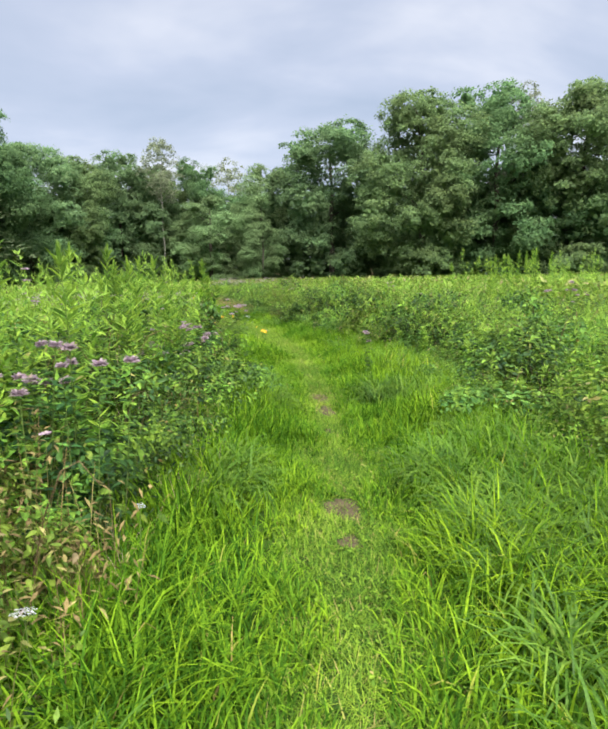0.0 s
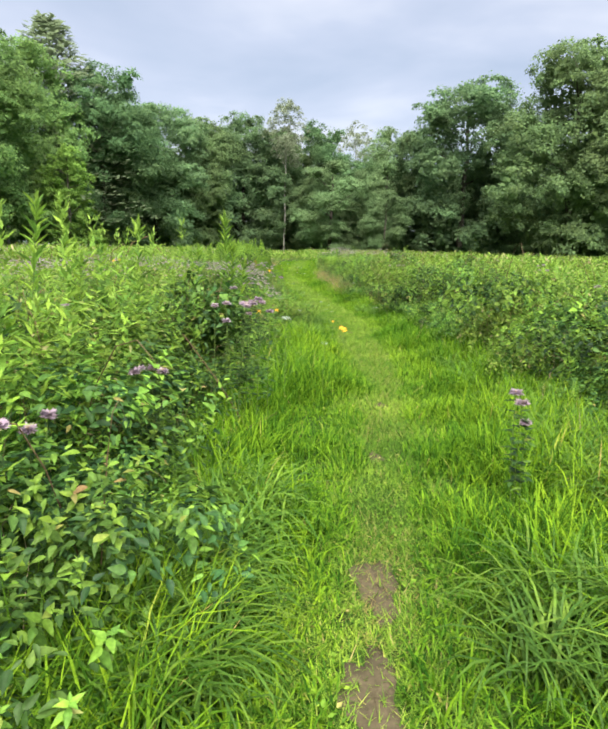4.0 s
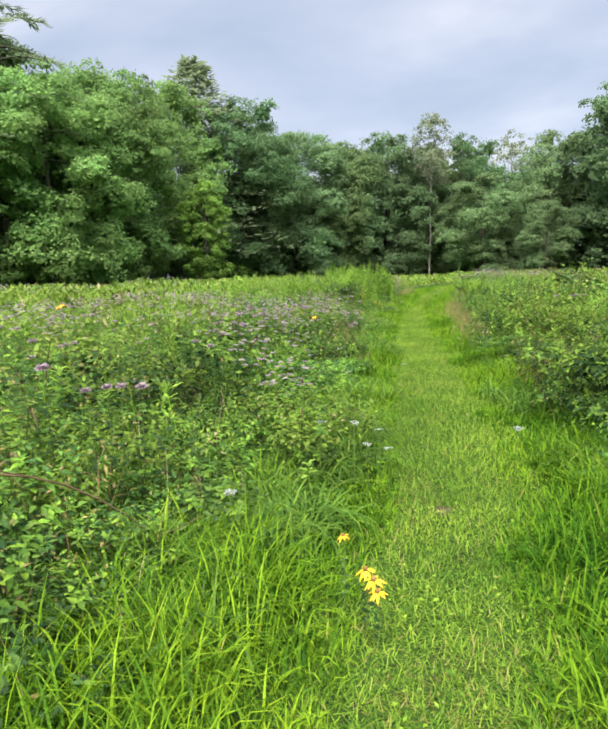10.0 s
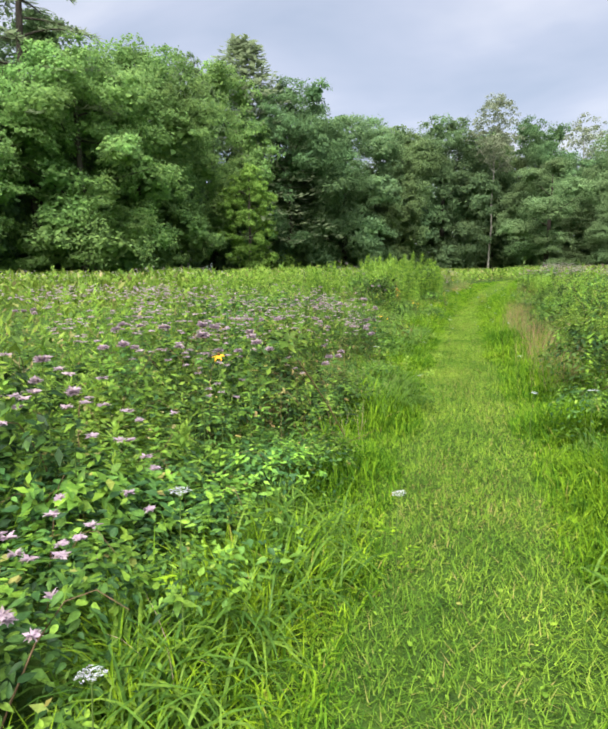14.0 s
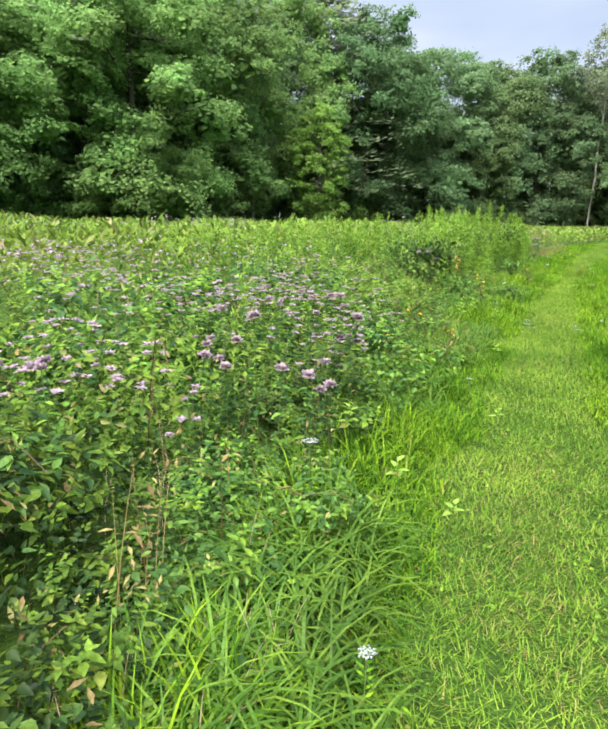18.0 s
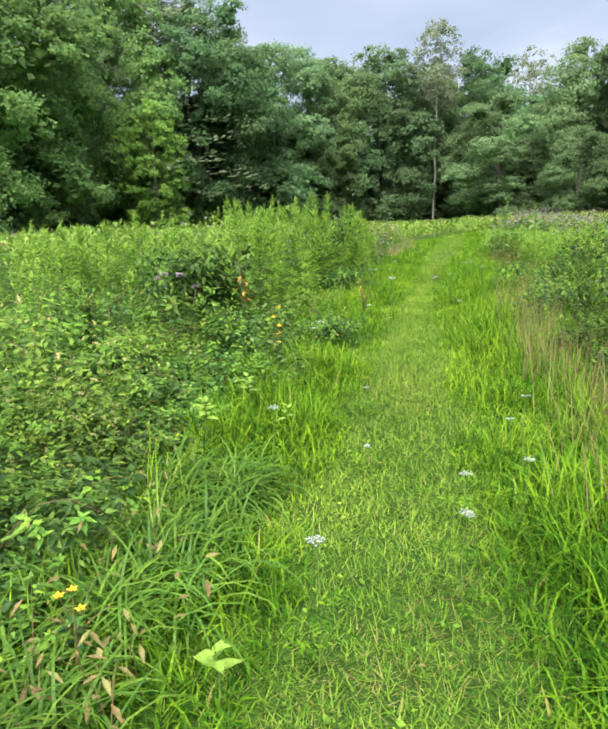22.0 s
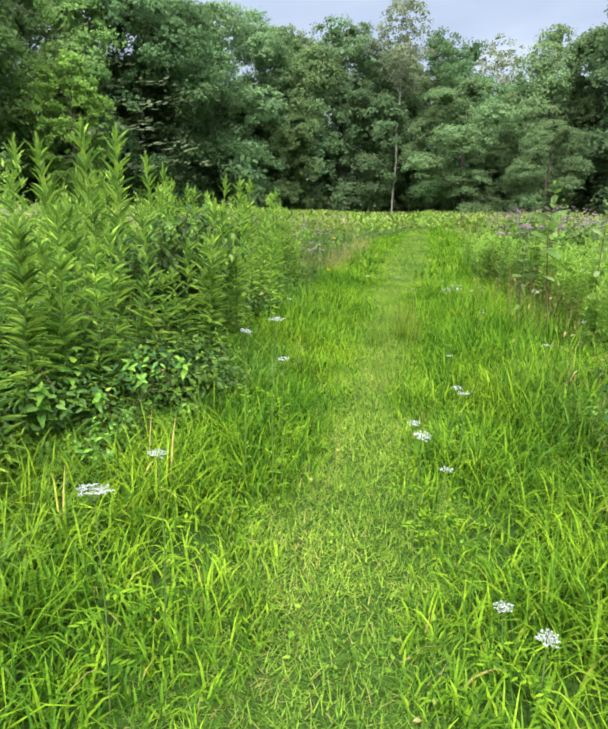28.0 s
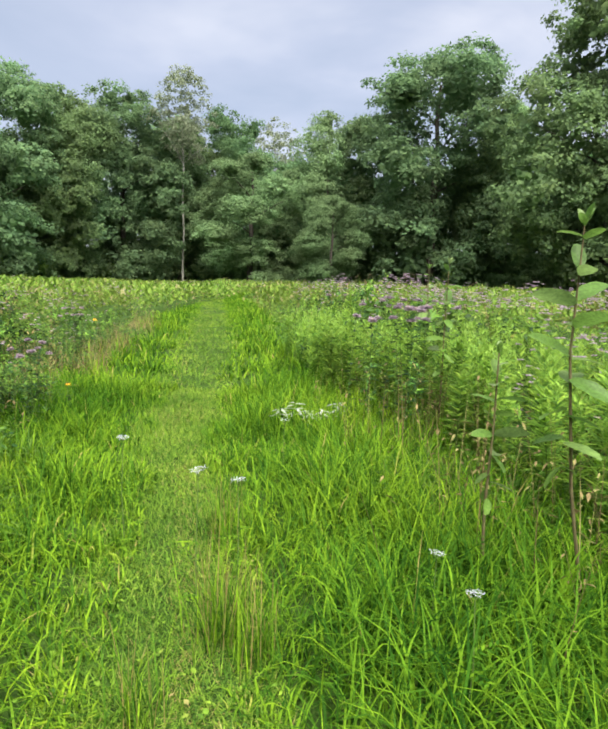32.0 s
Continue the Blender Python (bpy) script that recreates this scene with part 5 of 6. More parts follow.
milkweed(2.68, 39.28, 1.8, 9, 0.165, 0, 0.2)
milkweed(2.53, 39.6, 1.22, 8, 0.12, 70)
milkweed(3.35, 42.05, 1.72, 7, 0.14, 30)
milkweed(3.35, 39.6, 1.62, 8, 0.16, 45)
milkweed(3.9, 43.8, 1.7, 7, 0.15, 110)

# ---- dead twigs, seed-grass tufts and a silvery clump ----


def dead_twig(p0, p1, radius, label, sag=0.04):
    a, b = np.array(p0, float), np.array(p1, float)
    u = np.linspace(0, 1, 8)[:, None]
    pts = a + (b - a) * u + np.array([0, 0, 1.0]) * np.sin(u * math.pi) * sag
    at = np.array([(a[0] + b[0]) / 2, (a[1] + b[1]) / 2, 0.0])
    ob = thing("dead_twig", label, "twig", at=Matrix.Translation(at))
    part("stalk", fast_mesh("stalk", *tube(pts - at, np.linspace(radius, radius * 0.5, 8), 5), M_CANE), ob)
    for k in (2, 4, 6):
        c = pts[k] - at
        side = np.array([math.cos(k * 2.1), math.sin(k * 2.1), 0.5]) * np.linalg.norm(b - a) * 0.22
        part("side_twig", fast_mesh("side_twig", *tube([c, c + side * 0.5, c + side + np.array([0, 0, 0.01])], [radius * 0.5, radius * 0.4, radius * 0.2], 4), M_CANE), ob)
    return ob


dead_twig((0.22, 8.2, 0.9), (0.72, 8.45, 0.02), 0.005, "dry brown twig leaning out of the weeds")
dead_twig((0.7, 19.3, 0.85), (1.0, 19.8, 0.02), 0.006, "reddish dry bramble cane fallen over the leaves")
dead_twig((2.85, 18.15, 1.2), (3.42, 18.4, 0.02), 0.005, "bare tan stalk leaning on the bushes")
dead_twig((-0.98, 38.9, 1.1), (-0.7, 38.85, 0.02), 0.006, "brown dead stem among the goldenrod")
withered = dead_twig((-0.78, 31.38, 1.08), (-0.62, 31.3, 0.02), 0.006, "tan dead stem with withered curled leaves in the weeds")
for k in range(8):
    a, z = k * 2.4, 0.66 + 0.035 * k
    at = np.array([[0.02 * math.cos(a) - 0.03 * (z - 0.5), 0.02 * math.sin(a), z]])
    co, fc = leaves(at, np.array([[math.cos(a), math.sin(a), -0.7 + 0.1 * math.sin(k * 1.7)]]), np.array([[math.cos(a) * 0.6, math.sin(a) * 0.6, 1.0]]), np.array([0.075 + 0.02 * math.sin(k * 2.1)]), np.array([0.036]), 0.6, True)
    part("withered_leaf", fast_mesh("withered_leaf", co, fc, M_AMBER), withered, "curled yellow-brown dying leaf")
dead_twig((0.1, 13.2, 0.7), (0.75, 13.9, 0.02), 0.006, "dry reddish bramble cane across the leaves", 0.15)


def seed_tuft(x, y, n, tall, seed):
    """Upright tan-green seeding grass with fine heads."""
    r = np.random.default_rng(seed)
    ob = thing("seed_grass_tuft", "upright tuft of tan and green seeding grass in the track", "grass tuft", "seeding grass tufts", at=pose(x, y, float(lay(x, y)), 0, 0, 0))
    base = np.stack([r.normal(0, 0.06, n), r.normal(0, 0.06, n), np.zeros(n)], 1)
    tagged(part("foliage", fast_mesh("foliage", *blades(base, r.random(n) * 6.283, r.uniform(0.5, 1.0, n) * tall, r.uniform(0.004, 0.008, n), r.uniform(0, 0.25, n), r.uniform(0.1, 1.2, n), 4), M_GRASS), ob), kind="stuff")
    m = n // 3
    base = np.stack([r.normal(0, 0.05, m), r.normal(0, 0.05, m), np.zeros(m)], 1)
    tagged(part("seed_spray", fast_mesh("seed_spray", *blades(base, r.random(m) * 6.283, r.uniform(0.8, 1.2, m) * tall, r.uniform(0.003, 0.005, m), r.uniform(0, 0.12, m), r.uniform(0, 0.4, m), 4), M_DRY), ob, "thin tan seed stalks"), kind="stuff")
    return ob


for row in ((1.2, 39.3, 70, 0.5, 1), (1.32, 39.15, 50, 0.42, 2), (1.25, 40.2, 50, 0.45, 3), (0.9, 38.9, 40, 0.35, 4), (0.25, 37.5, 40, 0.4, 5), (0.35, 26.2, 40, 0.4, 6), (2.35, 33.0, 40, 0.45, 7), (2.4, 41.6, 46, 0.45, 8)):
    seed_tuft(*row)

M_SILVER = leafy("silver_leaves", [(0.0, (0.20, 0.27, 0.15)), (1.0, (0.34, 0.40, 0.27))], 0.1, 3, 0.6, 0.2)
silver = thing("silvery_weed", "low weed with drooping silvery pale leaves in the grass", "weed", at=pose(2.2, 42.65, 0.0))
for k in range(5):
    sx, sy, sh = -0.3 + 0.15 * k, 0.03 * math.sin(k * 2.3), 0.26 + 0.05 * math.sin(k * 1.9)
    stem = part("stem", fast_mesh("stem", *tube([(sx, sy, 0), (sx + 0.01, sy, sh * 0.6), (sx + 0.02, sy, sh)], [0.004, 0.003, 0.002], 5), M_STEM), silver)
    q = np.arange(12)
    co, fc = leaves(np.stack([sx + 0.02 + 0 * q, sy + 0 * q, sh * (0.55 + 0.45 * q / 12)], 1), np.stack([np.cos(q * 2.4 + k), np.sin(q * 2.4 + k), 0.15 - 0.5 * RNG.random(12)], 1), np.tile([0.0, 0.0, 1.0], (12, 1)), RNG.uniform(0.09, 0.15, 12), RNG.uniform(0.026, 0.04, 12), 0.3, True)
    part("leaf_whorl", fast_mesh("leaf_whorl", co, fc, M_SILVER), stem, "drooping silvery leaves")

# ---- white fleabane in the goldenrod ----


def fleabane(x, y, height, seed):
    r = np.random.default_rng(seed)
    ob = thing("fleabane_plant", "slim fleabane with small white daisy heads", "flower", "white fleabane in the goldenrod", at=pose(x, y, 0, 0, 0, seed * 50))
    part("stem", fast_mesh("stem", *tube([(0, 0, 0), (0.02, 0, height * 0.5), (0, 0, height * 0.9)], [0.004, 0.003, 0.002], 5), M_STEM), ob)
    for k in range(7):
        a, reach, top = k * 2.4, r.uniform(0.03, 0.13), height * r.uniform(0.93, 1.0)
        tip = np.array([math.cos(a) * reach, math.sin(a) * reach, top])
        twig = part("side_stem", fast_mesh("side_stem", *tube([(0.005, 0, height * 0.78), tip * np.array([0.6, 0.6, 0.92]), tip], [0.0018, 0.0015, 0.001], 4), M_STEM), ob)
        b = np.arange(18) * 0.349
        axis = np.stack([np.cos(b), np.sin(b), np.full(18, 0.2)], 1)
        co, fc = leaves(tip + axis * 0.004, axis, np.tile([0, 0, 1.0], (18, 1)), np.full(18, 0.013), np.full(18, 0.005), 0.1)
        part("flower_head", fast_mesh("flower_head", co, fc, M_WHITE), twig, "small white daisy head")


for k, (x, y, h) in enumerate(((-0.75, 33.6, 1.1), (-0.9, 33.9, 1.2), (-0.62, 34.1, 1.22), (-1.05, 34.4, 1.3), (-0.8, 34.6, 1.28), (-1.2, 34.9, 1.38), (-1.5, 35.3, 1.45), (-1.75, 35.6, 1.5), (-0.7, 33.2, 0.95))):
    fleabane(x, y, h, 400 + k)

# ---- a dark shrub with long hanging leaves inside the goldenrod ----
def dark_shrub(x, y, tall, wide, n):
    ob = thing("dogwood_shrub", "dark green shrub with long drooping leaves among goldenrod", "shrub", "dark shrubs in the weeds", at=pose(x, y, 0.0))
    for k in range(n):
        a, reach = k * 2.4, RNG.uniform(0.3, 1.0) * wide
        top = np.array([math.cos(a) * reach, math.sin(a) * reach, RNG.uniform(0.68, 1.0) * tall])
        br = part("branch", fast_mesh("branch", *tube([(0, 0, 0), top * np.array([0.45, 0.45, 0.6]), top], [0.009, 0.006, 0.003], 5), M_REDSTEM), ob, "thin reddish branch")
        m = 80
        u = RNG.uniform(0.3, 1.0, m)
        b = RNG.random(m) * 6.283
        base = top * np.stack([u, u, 0.25 + 0.75 * u], 1) + RNG.normal(0, 0.06, (m, 3))
        ln = RNG.uniform(0.065, 0.12, m)
        co, fc = leaves(base, np.stack([np.cos(b), np.sin(b), RNG.uniform(-1.3, 0.1, m)], 1), np.stack([np.cos(b) * 0.6, np.sin(b) * 0.6, np.ones(m)], 1), ln, ln * 0.5, 0.3, True)
        tagged(part("foliage", fast_mesh("foliage", co, fc, M_DARKWEED), br), kind="stuff")
    return ob


dark_shrub(-1.0, 37.7, 1.5, 0.66, 26)
dark_shrub(-1.45, 31.8, 1.25, 0.72, 34)
dark_shrub(0.1, 10.1, 1.22, 0.42, 20)

# ---- yellow-flowered wort in the grass ----


def wort(x, y, tall):
    ob = thing("wort_plant", "branching wort with small yellow flowers and brown seed heads", "flower", "yellow wildflowers", at=pose(x, y, float(lay(x, y)), 0, 0, x * 200))
    part("stem", CARROT_STEM, ob, at=Matrix.Diagonal((1, 1, tall * 0.85, 1)))
    part("foliage", BERG[1][0], ob, at=Matrix.Diagonal((0.8, 0.8, tall * 0.8, 1)))
    for k in range(9):
        a, reach = k * 2.4, 0.03 + 0.1 * ((k * 0.37) % 1)
        tip = np.array([math.cos(a) * reach, math.sin(a) * reach, tall * (0.8 + 0.2 * ((k * 0.61) % 1))])
        twig = part("side_stem", fast_mesh("side_stem", *tube([(0, 0, tall * 0.55), tip * np.array([0.6, 0.6, 0.9]), tip], [0.002, 0.0015, 0.001], 4), M_REDSTEM), ob)
        if k % 3:
            part("seed_head", CONE, twig, "brown seed head", at=Matrix.Translation(tip) @ Matrix.Scale(0.45, 4))
            continue
        b = np.arange(5) * 1.257
        axis = np.stack([np.cos(b), np.sin(b), np.full(5, 0.3)], 1)
        part("flower_head", fast_mesh("flower_head", *leaves(tip + axis * 0.002, axis, np.tile([0, 0, 1.0], (5, 1)), np.full(5, 0.02), np.full(5, 0.012), 0.1), M_YELLOW), twig, "small yellow five-petalled flower")
    return ob


for x, y, h in ((0.47, 32.22, 0.78), (0.5, 32.13, 0.7), (-0.05, 30.3, 0.5), (0.3, 26.75, 0.35), (-0.12, 25.55, 0.42)):
    wort(x, y, h)

# ---- bright seedlings in the grass ----


def seedling(x, y, tall, leaf, count):
    """A short stem with a rosette of broad pointed leaves at its top."""
    ob = thing("seedling", "small seedling with bright yellow-green pointed leaves", "plant", "seedlings in the grass", at=pose(x, y, float(lay(x, y)), 0, 0, x * 500))
    part("stem", fast_mesh("stem", *tube([(0, 0, 0), (0.01, 0, tall * 0.6), (0.0, 0.01, tall)], [0.003, 0.0025, 0.002], 5), M_STEM), ob)
    for k in range(count):
        a, u = k * 2.4, k / count
        co, fc = leaves(np.array([[0.0, 0.01 * u, tall * (0.7 + 0.3 * u)]]), np.array([[math.cos(a), math.sin(a), 0.15 + 0.5 * u]]), np.array([[0.0, 0.0, 1.0]]), np.array([leaf * (1 - 0.35 * u)]), np.array([leaf * 0.55 * (1 - 0.3 * u)]), 0.25, True)
        part("leaf", fast_mesh("leaf", co, fc, M_TIP), ob)
    return ob


for x, y, h, leaf, n in ((0.76, 32.36, 0.4, 0.062, 6), (0.7, 32.38, 0.38, 0.058, 5), (0.34, 32.25, 0.3, 0.07, 5), (0.2, 32.5, 0.4, 0.07, 6), (0.79, 26.74, 0.24, 0.085, 6), (0.4, 23.45, 0.4, 0.085, 6), (1.2, 22.87, 0.2, 0.07, 5), (0.0, 28.53, 0.45, 0.1, 8), (0.45, 28.8, 0.35, 0.07, 6), (1.15, 24.58, 0.2, 0.06, 5), (0.06, 29.17, 0.42, 0.09, 7), (1.23, 14.77, 0.35, 0.08, 7), (0.9, 22.9, 0.35, 0.08, 6), (0.75, 19.9, 0.45, 0.09, 8)):
    seedling(x, y, h, leaf, n)

# ---- trees round the field ----


def crown_mesh(seed, radius, height, base, n_puff, per, leaf, mat, top_heavy=0.5, n_lobe=30, fill=6):
    """A crown of uneven lobes on the limbs, each lobe a shell of small leafy clumps with gaps between; local z from the ground."""
    r = np.random.default_rng(seed)
    t = (np.arange(n_lobe) + 0.6 * r.random(n_lobe)) / n_lobe
    prof = np.sin(np.pi * (0.2 + 0.68 * t)) ** 0.7 * (1 - (t - top_heavy) ** 2 * 0.4)
    a = np.arange(n_lobe) * 2.4 + r.normal(0, 0.4, n_lobe)
    girth = radius * r.uniform(0.2, 0.42, n_lobe) * (30 / n_lobe) ** 0.4 * (0.62 + 0.38 * prof)
    out = np.maximum(radius * prof * r.uniform(0.9, 1.2, n_lobe) * r.choice([1.0, 1.0, 0.65], n_lobe) - girth * 0.85, 0)
    mid = np.stack([np.cos(a) * out, np.sin(a) * out, base + girth * 0.6 + (height - base - girth * 1.55) * t], 1)
    mid[-1, :2] *= 0.3
    which = r.choice(n_lobe, n_puff * 3, p=girth ** 2 / (girth ** 2).sum())
    d = unit(r.normal(0, 1, (n_puff * 3, 3)) + np.array([0, 0, 0.3]))
    c = mid[which] + d * girth[which][:, None] * np.array([1.08, 1.08, 0.86]) * r.uniform(0.8, 1.12, n_puff * 3)[:, None]
    depth = np.stack([np.linalg.norm((c - m) / g, axis=1) for m, g in zip(mid, girth)], 1)
    depth[np.arange(len(c)), which] = 9
    keep = np.nonzero((depth.min(1) > 0.66) & (c[:, 2] > 0.4))[0][:n_puff]
    c, d = c[keep], d[keep]
    m = len(c)
    size = radius * 0.118 * r.uniform(0.5, 1.5, m)
    k = np.repeat(np.arange(m), per)
    n = len(k)
    v = unit(r.normal(0, 1, (n, 3)))
    tip = unit(d * np.array([1, 1, 0.6]) + np.array([0, 0, 0.7]))
    v = np.where(((v * tip[k]).sum(1) < -0.15)[:, None], -v, v)
    lump = 1 + 0.28 * np.sin(v[:, 0] * 5 + k * 1.3) * np.sin(v[:, 1] * 5 + k * 2.1)
    pos = c[k] + v * (r.random(n) ** 0.35 * lump * size[k])[:, None] * np.array([1.15, 1.15, 0.78])
    pos[:, 2] = np.maximum(pos[:, 2], 0.3)
    up = v * 0.5 + tip[k] * 0.45 + r.normal(0, 0.42, (n, 3))
    axis = np.cross(up, r.normal(0, 1, (n, 3)))
    ln = leaf * r.uniform(0.6, 1.35, n)
    pieces = [leaves(pos, axis, up, ln, ln * r.uniform(0.6, 0.85, n), 0.15)]
    m = n_puff * fill
    which = r.integers(0, n_lobe, m)
    pos = mid[which] + unit(r.normal(0, 1, (m, 3))) * (girth[which] * 0.62 * r.random(m) ** 0.5)[:, None]
    pos[:, 2] = np.maximum(pos[:, 2], 0.5)
    big = np.full(m, radius * 0.085)
    pieces.append(leaves(pos, r.normal(0, 1, (m, 3)), r.normal(0, 1, (m, 3)), big, big * 0.8, 0.3))
    co, fc = joined(pieces)
    return fast_mesh("crown", co, fc, mat)


def limb_points(r, z0, reach, rise, a):
    s = np.linspace(0, 1, 5)
    return np.stack([np.cos(a) * reach * s + r.normal(0, 0.1, 5) * s, np.sin(a) * reach * s + r.normal(0, 0.1, 5) * s, z0 + rise * s ** 0.8], 1)


class TreeKind:
    """The shared meshes of one sort of tree, built for a height of 20 m."""

    def __init__(self, name, label, seed, radius, base, n_puff, per, leaf, mat, bark=M_BARK, trunk=0.28, top_heavy=0.5, n_lobe=30, fill=6):
        r = np.random.default_rng(seed)
        self.name, self.label, self.proto = name, label, None
        self.crown = crown_mesh(seed, radius, 20.6, base, n_puff, per, leaf, mat, top_heavy, n_lobe, fill)
        s = np.linspace(0, 1, 7)
        pts = np.stack([r.normal(0, 0.12, 7) * s, r.normal(0, 0.12, 7) * s, s * 17.5 - 0.1], 1)
        self.trunk = fast_mesh("trunk", *tube(pts, trunk * (1.25 - s) ** 0.8, 8), bark)
        self.limbs = []
        for k in range(6):
            z0 = 4.5 + 1.9 * k + r.uniform(-0.5, 0.5)
            z0 = max(z0, base * 0.97)
            p = limb_points(r, min(z0, 15.5), radius * r.uniform(0.55, 0.85), r.uniform(1.5, 3.5), k * 2.4 + r.random())
            self.limbs.append(fast_mesh("limb", *tube(p, np.linspace(trunk * 0.3, 0.02, 5), 5), bark))

    def stand(self, x, y, height, wide=1.0, turn=0.0):
        k = height / 20.0
        m = pose(x, y, -0.05, 0, 0, turn) @ Matrix.Diagonal((k * wide, k * wide, k, 1))
        if self.proto is None:
            self.proto = thing(self.name, self.label, "tree", "trees round the field", at=m)
            part("trunk", self.trunk, self.proto)
            for me in self.limbs:
                part("limb", me, self.proto)
            part("crown", self.crown, self.proto)
            return self.proto
        ob = copy_thing(self.proto, Matrix.Identity(4))
        ob.matrix_basis = m
        return ob


OAKS = [TreeKind("broadleaf_tree", "tall green oak with a full rounded crown", 200 + k, 6.6, 0.5, 640, 100, 0.23, (M_HAZED_OAK, M_OLIVE, M_HAZED_OAK, M_HAZED_DEEP)[k]) for k in range(4)]
LIGHT = [TreeKind("light_green_tree", "pale green broadleaf tree of the wood's edge", 220, 5.4, 0.4, 900, 50, 0.2, M_LIGHTTREE, n_lobe=15), TreeKind("light_green_tree", "bright yellow-green young tree of the wood's edge", 221, 4.8, 0.4, 260, 130, 0.22, M_BRIGHTTREE)]
PALE = TreeKind("pale_tree", "thin grey-green tree behind the wood's edge", 230, 4.6, 5.0, 260, 34, 0.22, M_PALETREE, M_PALEBARK, 0.2, n_lobe=40, fill=1)
POPLAR = TreeKind("poplar_tree", "tall slender poplar with a bare pale trunk", 240, 2.7, 12.2, 320, 26, 0.17, M_PALETREE, M_PALEBARK, 0.088, 0.6, n_lobe=44, fill=1)
THIN = TreeKind("slender_tree", "slender open-crowned green tree with a pale trunk", 245, 3.6, 6.0, 200, 60, 0.25, M_LIGHTTREE, M_PALEBARK, 0.2)
# oaks whose brighter light is put into the leaf colour
LIT_OAKS = [TreeKind("broadleaf_tree", "green oak standing forward at the wood's edge, leaves coloured as if brightly lit", 206 + k, 6.6, 0.5, 640, 100, 0.23, M_LIT_OAK) for k in range(2)]
# the third kind carries the lit oak colour, for the left side
FARTREES = [TreeKind("wood_tree", "dark green tree deep in the wood", 250 + k, 7.0, 0.3, 260, 48, 0.42, (M_HAZED_DEEP, M_HAZED_DEEP, M_LIT_OAK)[k]) for k in range(3)]
HIDDEN = TreeKind("wood_tree", "dark green tree deep in the wood", 256, 7.0, 0.3, 90, 8, 1.4, M_HAZED_OAK)
SHRUBS = [TreeKind("edge_shrub", "dense leafy shrub at the foot of the wood", 260 + k, 13.0, 0.3, 240, 60, 0.8, (M_HAZED_DEEP, M_LIGHTTREE, M_BRIGHTTREE)[k], trunk=0.5) for k in range(3)]


def conifer_mesh(seed):
    """Whorls of short sprays, widest low down, in a ragged cone."""
    r = np.random.default_rng(seed)
    n = 8200
    bough = r.integers(0, 260, n)
    t, a = bough / 260, bough * 2.4
    reach = (6.0 * (1 - t) ** 0.8 + 0.25) * r.uniform(0.75, 1.1, 260)[bough]
    u = r.uniform(0.15, 1.0, n) ** 0.8
    pos = np.stack([np.cos(a) * reach * u + r.normal(0, 0.18, n), np.sin(a) * reach * u + r.normal(0, 0.18, n), 3 + 17 * t - 0.14 * u * reach + r.normal(0, 0.12, n)], 1)
    turn = a + r.normal(0, 0.7, n)
    ln = r.uniform(0.3, 0.5, n)
    co, fc = leaves(pos, np.stack([np.cos(turn), np.sin(turn), r.uniform(-0.1, 0.5, n)], 1), np.tile([0, 0, 1.0], (n, 1)), ln, ln * 0.4, 0.2)
    return fast_mesh("crown", co, fc, M_NEEDLE)


SPRUCE = TreeKind("spruce_tree", "dull green spruce rising over the wood", 270, 2.0, 12, 6, 8, 0.3, M_NEEDLE)
SPRUCE.crown = conifer_mesh(3)


def pine_mesh(seed):
    """Long bare boughs with thin needle sprays."""
    r = np.random.default_rng(seed)
    pos, axis = [], []
    for k in range(46):
        z, a = 7 + 12.5 * k / 46, k * 2.4
        reach = 5.4 * (1 - k / 62)
        for q in range(60):
            u = r.uniform(0.25, 1.0)
            side = r.choice([-1, 1]) * r.uniform(0.5, 1.0)
            pos.append((math.cos(a) * reach * u + r.normal(0, 0.08), math.sin(a) * reach * u + r.normal(0, 0.08), z + 0.5 * u - 0.9 * u * u + r.normal(0, 0.05)))
            axis.append((math.cos(a + side), math.sin(a + side), r.uniform(-0.25, 0.1)))
    n = len(pos)
    co, fc = leaves(np.array(pos), np.array(axis), np.tile([0, 0, 1.0], (n, 1)), r.uniform(0.35, 0.9, n), r.uniform(0.07, 0.15, n), 0.2)
    return fast_mesh("crown", co, fc, M_NEEDLE)


PINE = TreeKind("pine_tree", "thin grey-green pine with long sparse boughs", 275, 4.6, 8, 6, 8, 0.3, M_NEEDLE)
PINE.crown = pine_mesh(4)
PINE.limbs = []
for k in range(2, 46, 3):
    u = np.linspace(0, 1, 5)
    a, reach = k * 2.4, 5.2 * (1 - k / 62)
    PINE.limbs.append(fast_mesh("limb", *tube(np.stack([np.cos(a) * reach * u, np.sin(a) * reach * u, 7 + 12.5 * k / 46 + 0.5 * u - 0.9 * u * u], 1), np.linspace(0.07, 0.015, 5), 4), M_BARK))

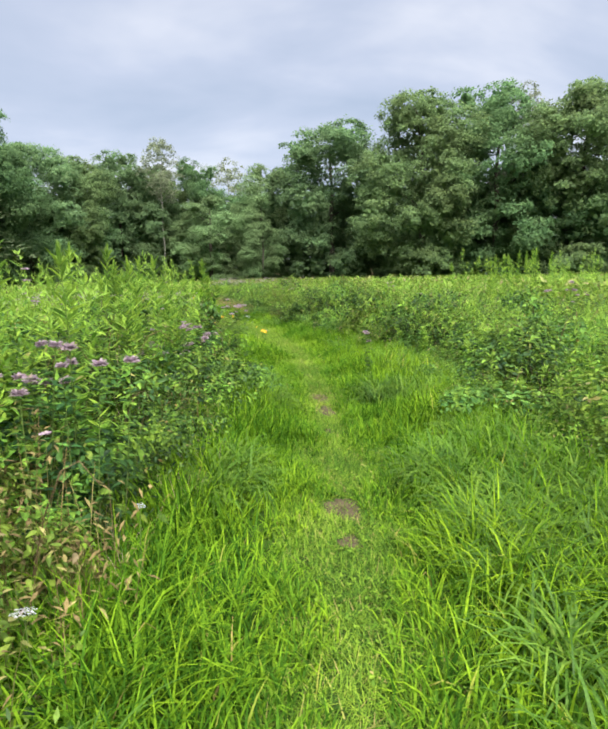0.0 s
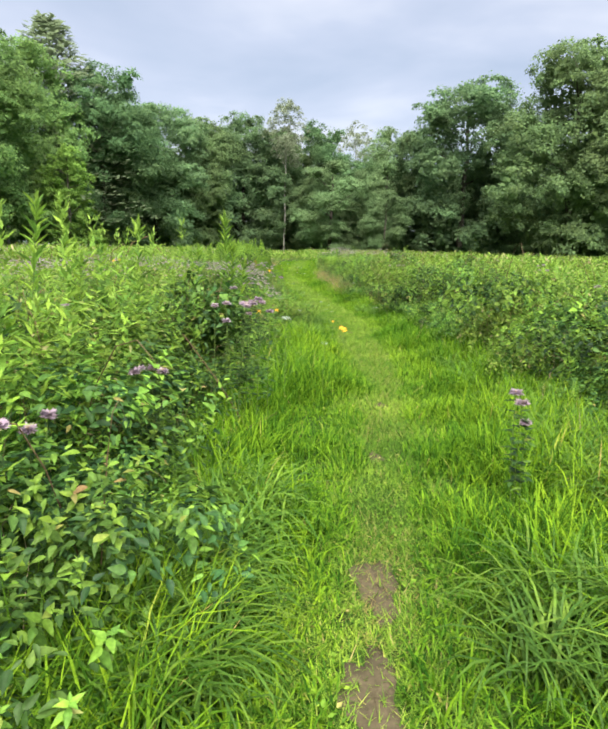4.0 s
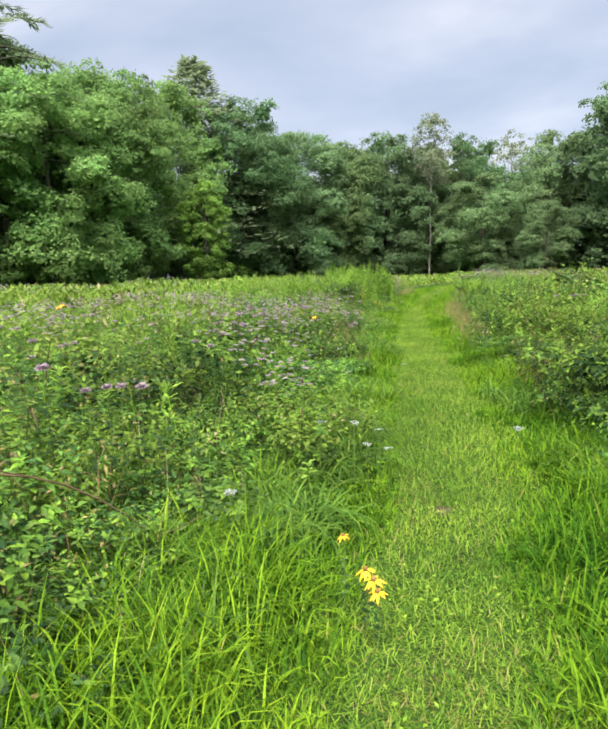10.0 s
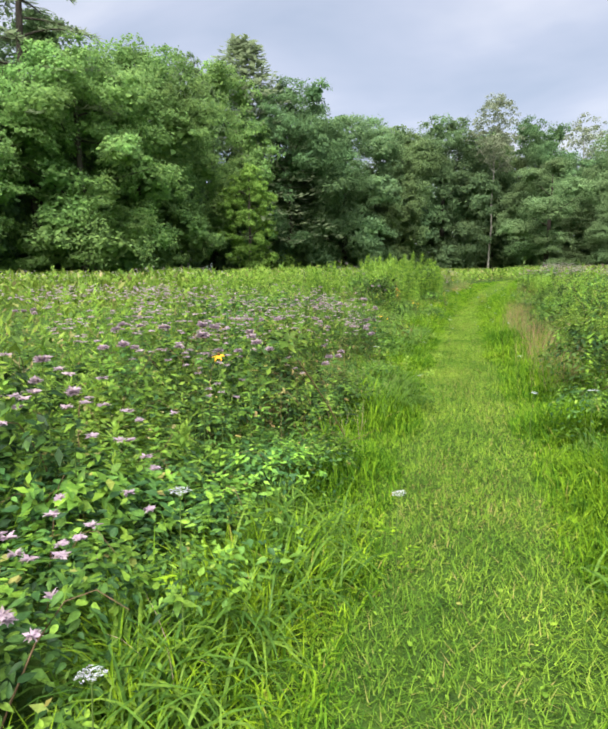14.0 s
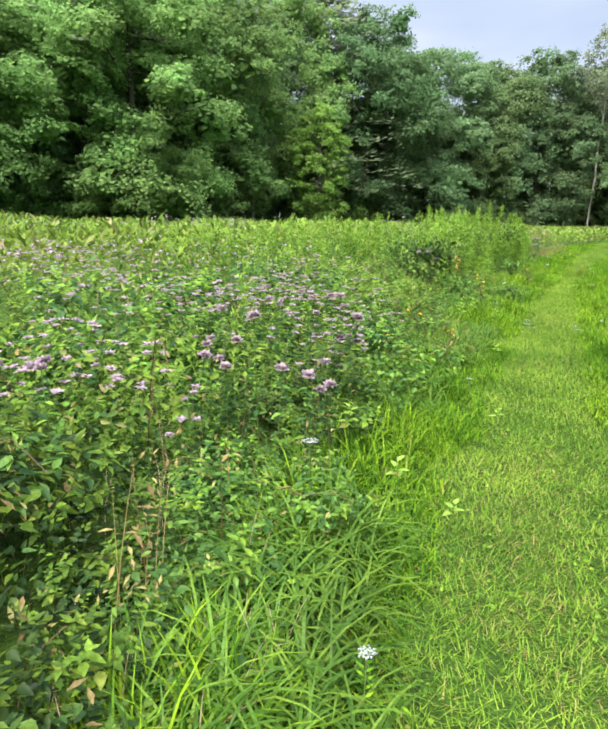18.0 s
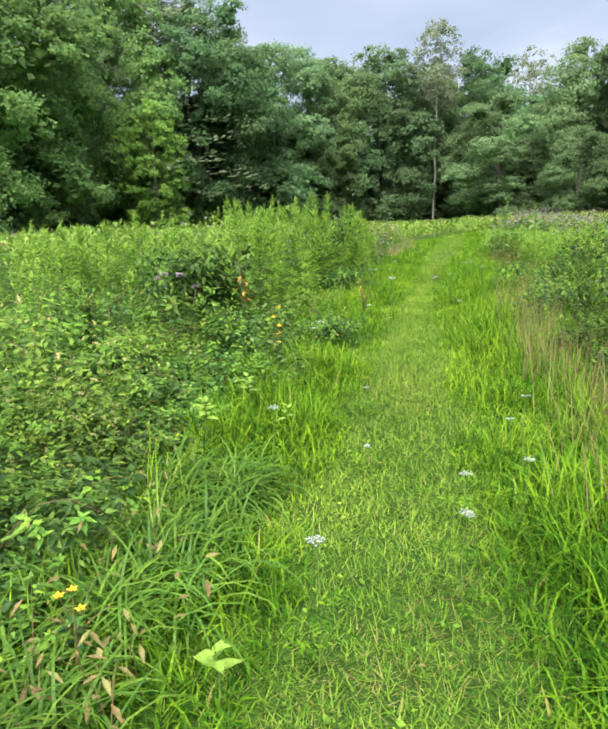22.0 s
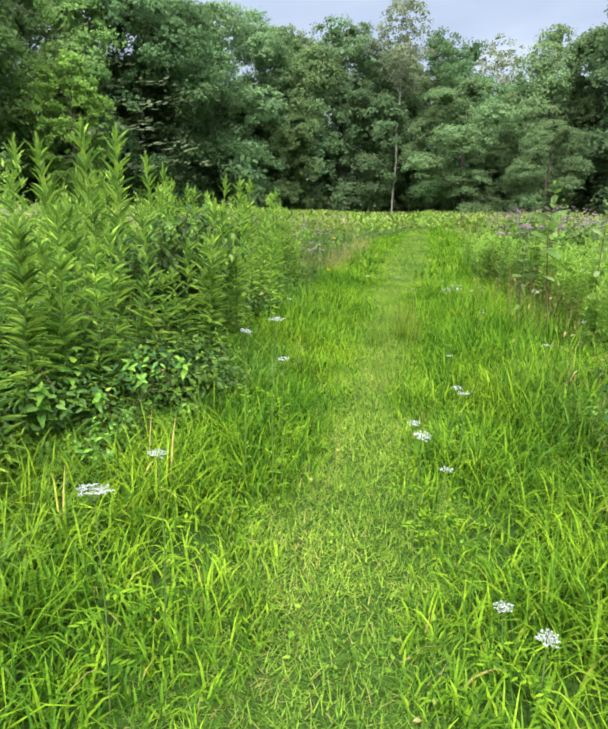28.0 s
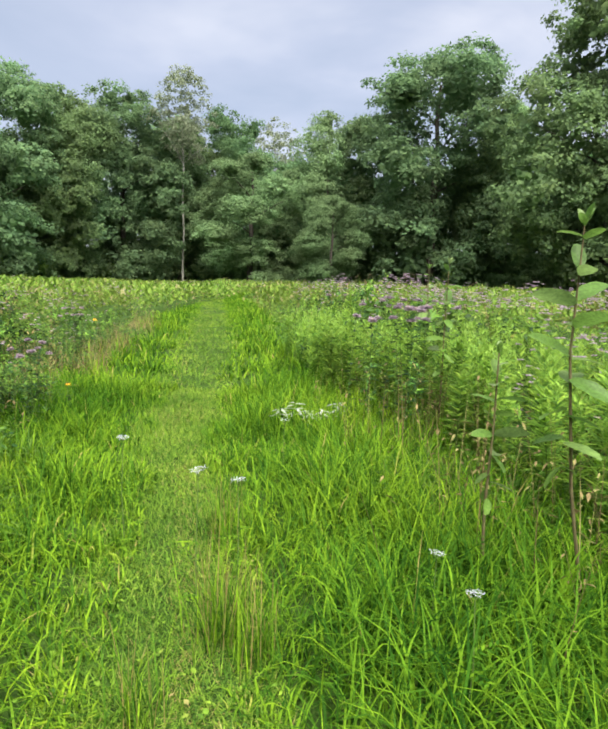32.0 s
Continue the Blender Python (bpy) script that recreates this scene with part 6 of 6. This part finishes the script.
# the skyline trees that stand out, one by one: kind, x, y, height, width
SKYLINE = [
    (LIT_OAKS[0], -31.5, 56.0, 18.7, 1.25), (LIT_OAKS[0], -34.1, 67.7, 23.0, 1.2), (THIN, -34.4, 78.0, 25.6, 0.8), (SPRUCE, -34.8, 95.5, 33.0, 1.6),
    (LIT_OAKS[1], -36.2, 88.4, 27.6, 0.91), (OAKS[3], -28.5, 97.1, 27.2, 1.03), (OAKS[0], -22.8, 107.3, 25.0, 1.14), (OAKS[1], -16.3, 115.8, 24.3, 1.03),
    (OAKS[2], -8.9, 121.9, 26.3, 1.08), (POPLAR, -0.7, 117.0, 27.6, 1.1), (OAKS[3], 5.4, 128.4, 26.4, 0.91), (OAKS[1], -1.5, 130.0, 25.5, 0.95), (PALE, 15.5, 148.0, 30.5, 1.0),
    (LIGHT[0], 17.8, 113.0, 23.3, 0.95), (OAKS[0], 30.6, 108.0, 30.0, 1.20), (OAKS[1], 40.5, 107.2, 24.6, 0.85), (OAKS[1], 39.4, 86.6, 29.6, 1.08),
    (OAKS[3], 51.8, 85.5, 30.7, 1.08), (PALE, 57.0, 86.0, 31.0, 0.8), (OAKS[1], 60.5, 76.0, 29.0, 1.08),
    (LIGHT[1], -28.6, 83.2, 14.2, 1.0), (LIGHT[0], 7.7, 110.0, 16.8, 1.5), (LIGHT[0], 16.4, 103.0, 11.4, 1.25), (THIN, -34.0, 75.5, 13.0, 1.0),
    (PINE, -34.4, 54.2, 31.0, 1.0), (PINE, -38.6, 53.0, 33.0, 0.9), (LIT_OAKS[1], -37.0, 50.6, 16.8, 1.25), (LIGHT[0], -39.5, 60.5, 24.0, 1.2), (LIT_OAKS[0], -37.0, 43.0, 18.5, 1.2), (LIT_OAKS[1], -38.5, 73.0, 24.0, 1.03),
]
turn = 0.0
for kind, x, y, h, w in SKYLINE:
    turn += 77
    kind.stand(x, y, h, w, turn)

# a pale dead branch hanging at the wood's edge
dead = thing("dead_branch", "pale bare crooked branch leaning at the wood's edge", "branch", at=pose(-34.2, 59.5, 0))
part("limb", fast_mesh("limb", *tube([(0.9, 0.5, -0.05), (0.7, 0.3, 1.2), (0.45, 0.2, 2.4), (0.2, 0.1, 3.4), (-0.5, -0.2, 4.3), (-1.3, -0.4, 4.6)], [0.1, 0.1, 0.09, 0.075, 0.06, 0.03], 6), M_PALEBARK), dead)
part("fork", fast_mesh("fork", *tube([(0.2, 0.1, 3.4), (0.0, 0.4, 4.2), (-0.1, 0.5, 4.9)], [0.06, 0.04, 0.02], 5), M_PALEBARK), dead)

# the wood's edge and the rows behind it, all the way round
EDGE = [(-36, 36), (-36, 20), (-35, 4), (-33, -12), (-22, -26), (-4, -32), (16, -30), (36, -24), (52, -8), (60, 14), (64, 36), (64, 58), (62, 72), (50, 90), (44, 100), (36, 112), (24, 116), (12, 116), (2, 126), (-12, 122), (-20, 112), (-26, 103), (-33, 92), (-36, 82), (-37, 66), (-38, 52)]


def along(points, step):
    out = []
    for (ax, ay), (bx, by) in zip(points, points[1:] + points[:1]):
        d = math.hypot(bx - ax, by - ay)
        for k in range(max(1, round(d / step))):
            t = k / max(1, round(d / step))
            out.append((ax + (bx - ax) * t, ay + (by - ay) * t, (by - ay) / d, -(bx - ax) / d))
    return out


mid_x, mid_y = 10.0, 50.0
for row, (back, gap) in enumerate(((5.0, 7.5), (12.0, 8.5))):
    for x, y, nx, ny in along(EDGE, gap):
        if (x - mid_x) * nx + (y - mid_y) * ny < 0:
            nx, ny = -nx, -ny
        # left of the field the lit leaf colour brightens the back rows
        kind = FARTREES[2 if x < -30 else int(RNG.integers(0, 2))]
        front = y > 22
        if not front:
            kind = HIDDEN
        if not front and row:
            continue
        h = (RNG.uniform(17, 22) if row else RNG.uniform(15, 20)) if front else RNG.uniform(18, 25)
        kind.stand(x + nx * back + RNG.uniform(-2, 2), y + ny * back + RNG.uniform(-2, 2), h, RNG.uniform(0.9, 1.15), RNG.uniform(0, 360))
for x, y, h in ((-1.0, 134.0, 7.0), (3.5, 133.0, 6.0), (7.5, 131.0, 6.5), (0.5, 136.0, 8.0)):
    SHRUBS[0].stand(x, y, h, 0.9, x * 50)
for x, y, nx, ny in along(EDGE, 4.2):
    if y > 15 and math.hypot(x + 34, y - 75.5) > 3.5 and not -3.5 < x < 6.5:
        SHRUBS[int(RNG.choice([0, 1, 2, 2] if x < -30 else [0, 0, 1, 2]))].stand(x + RNG.uniform(-1.5, 1.5), y + RNG.uniform(-1.5, 1.5), RNG.uniform(4.0, 9.0) if x < -30 else RNG.uniform(3.0, 7.0), RNG.uniform(0.7, 1.0), RNG.uniform(0, 360))
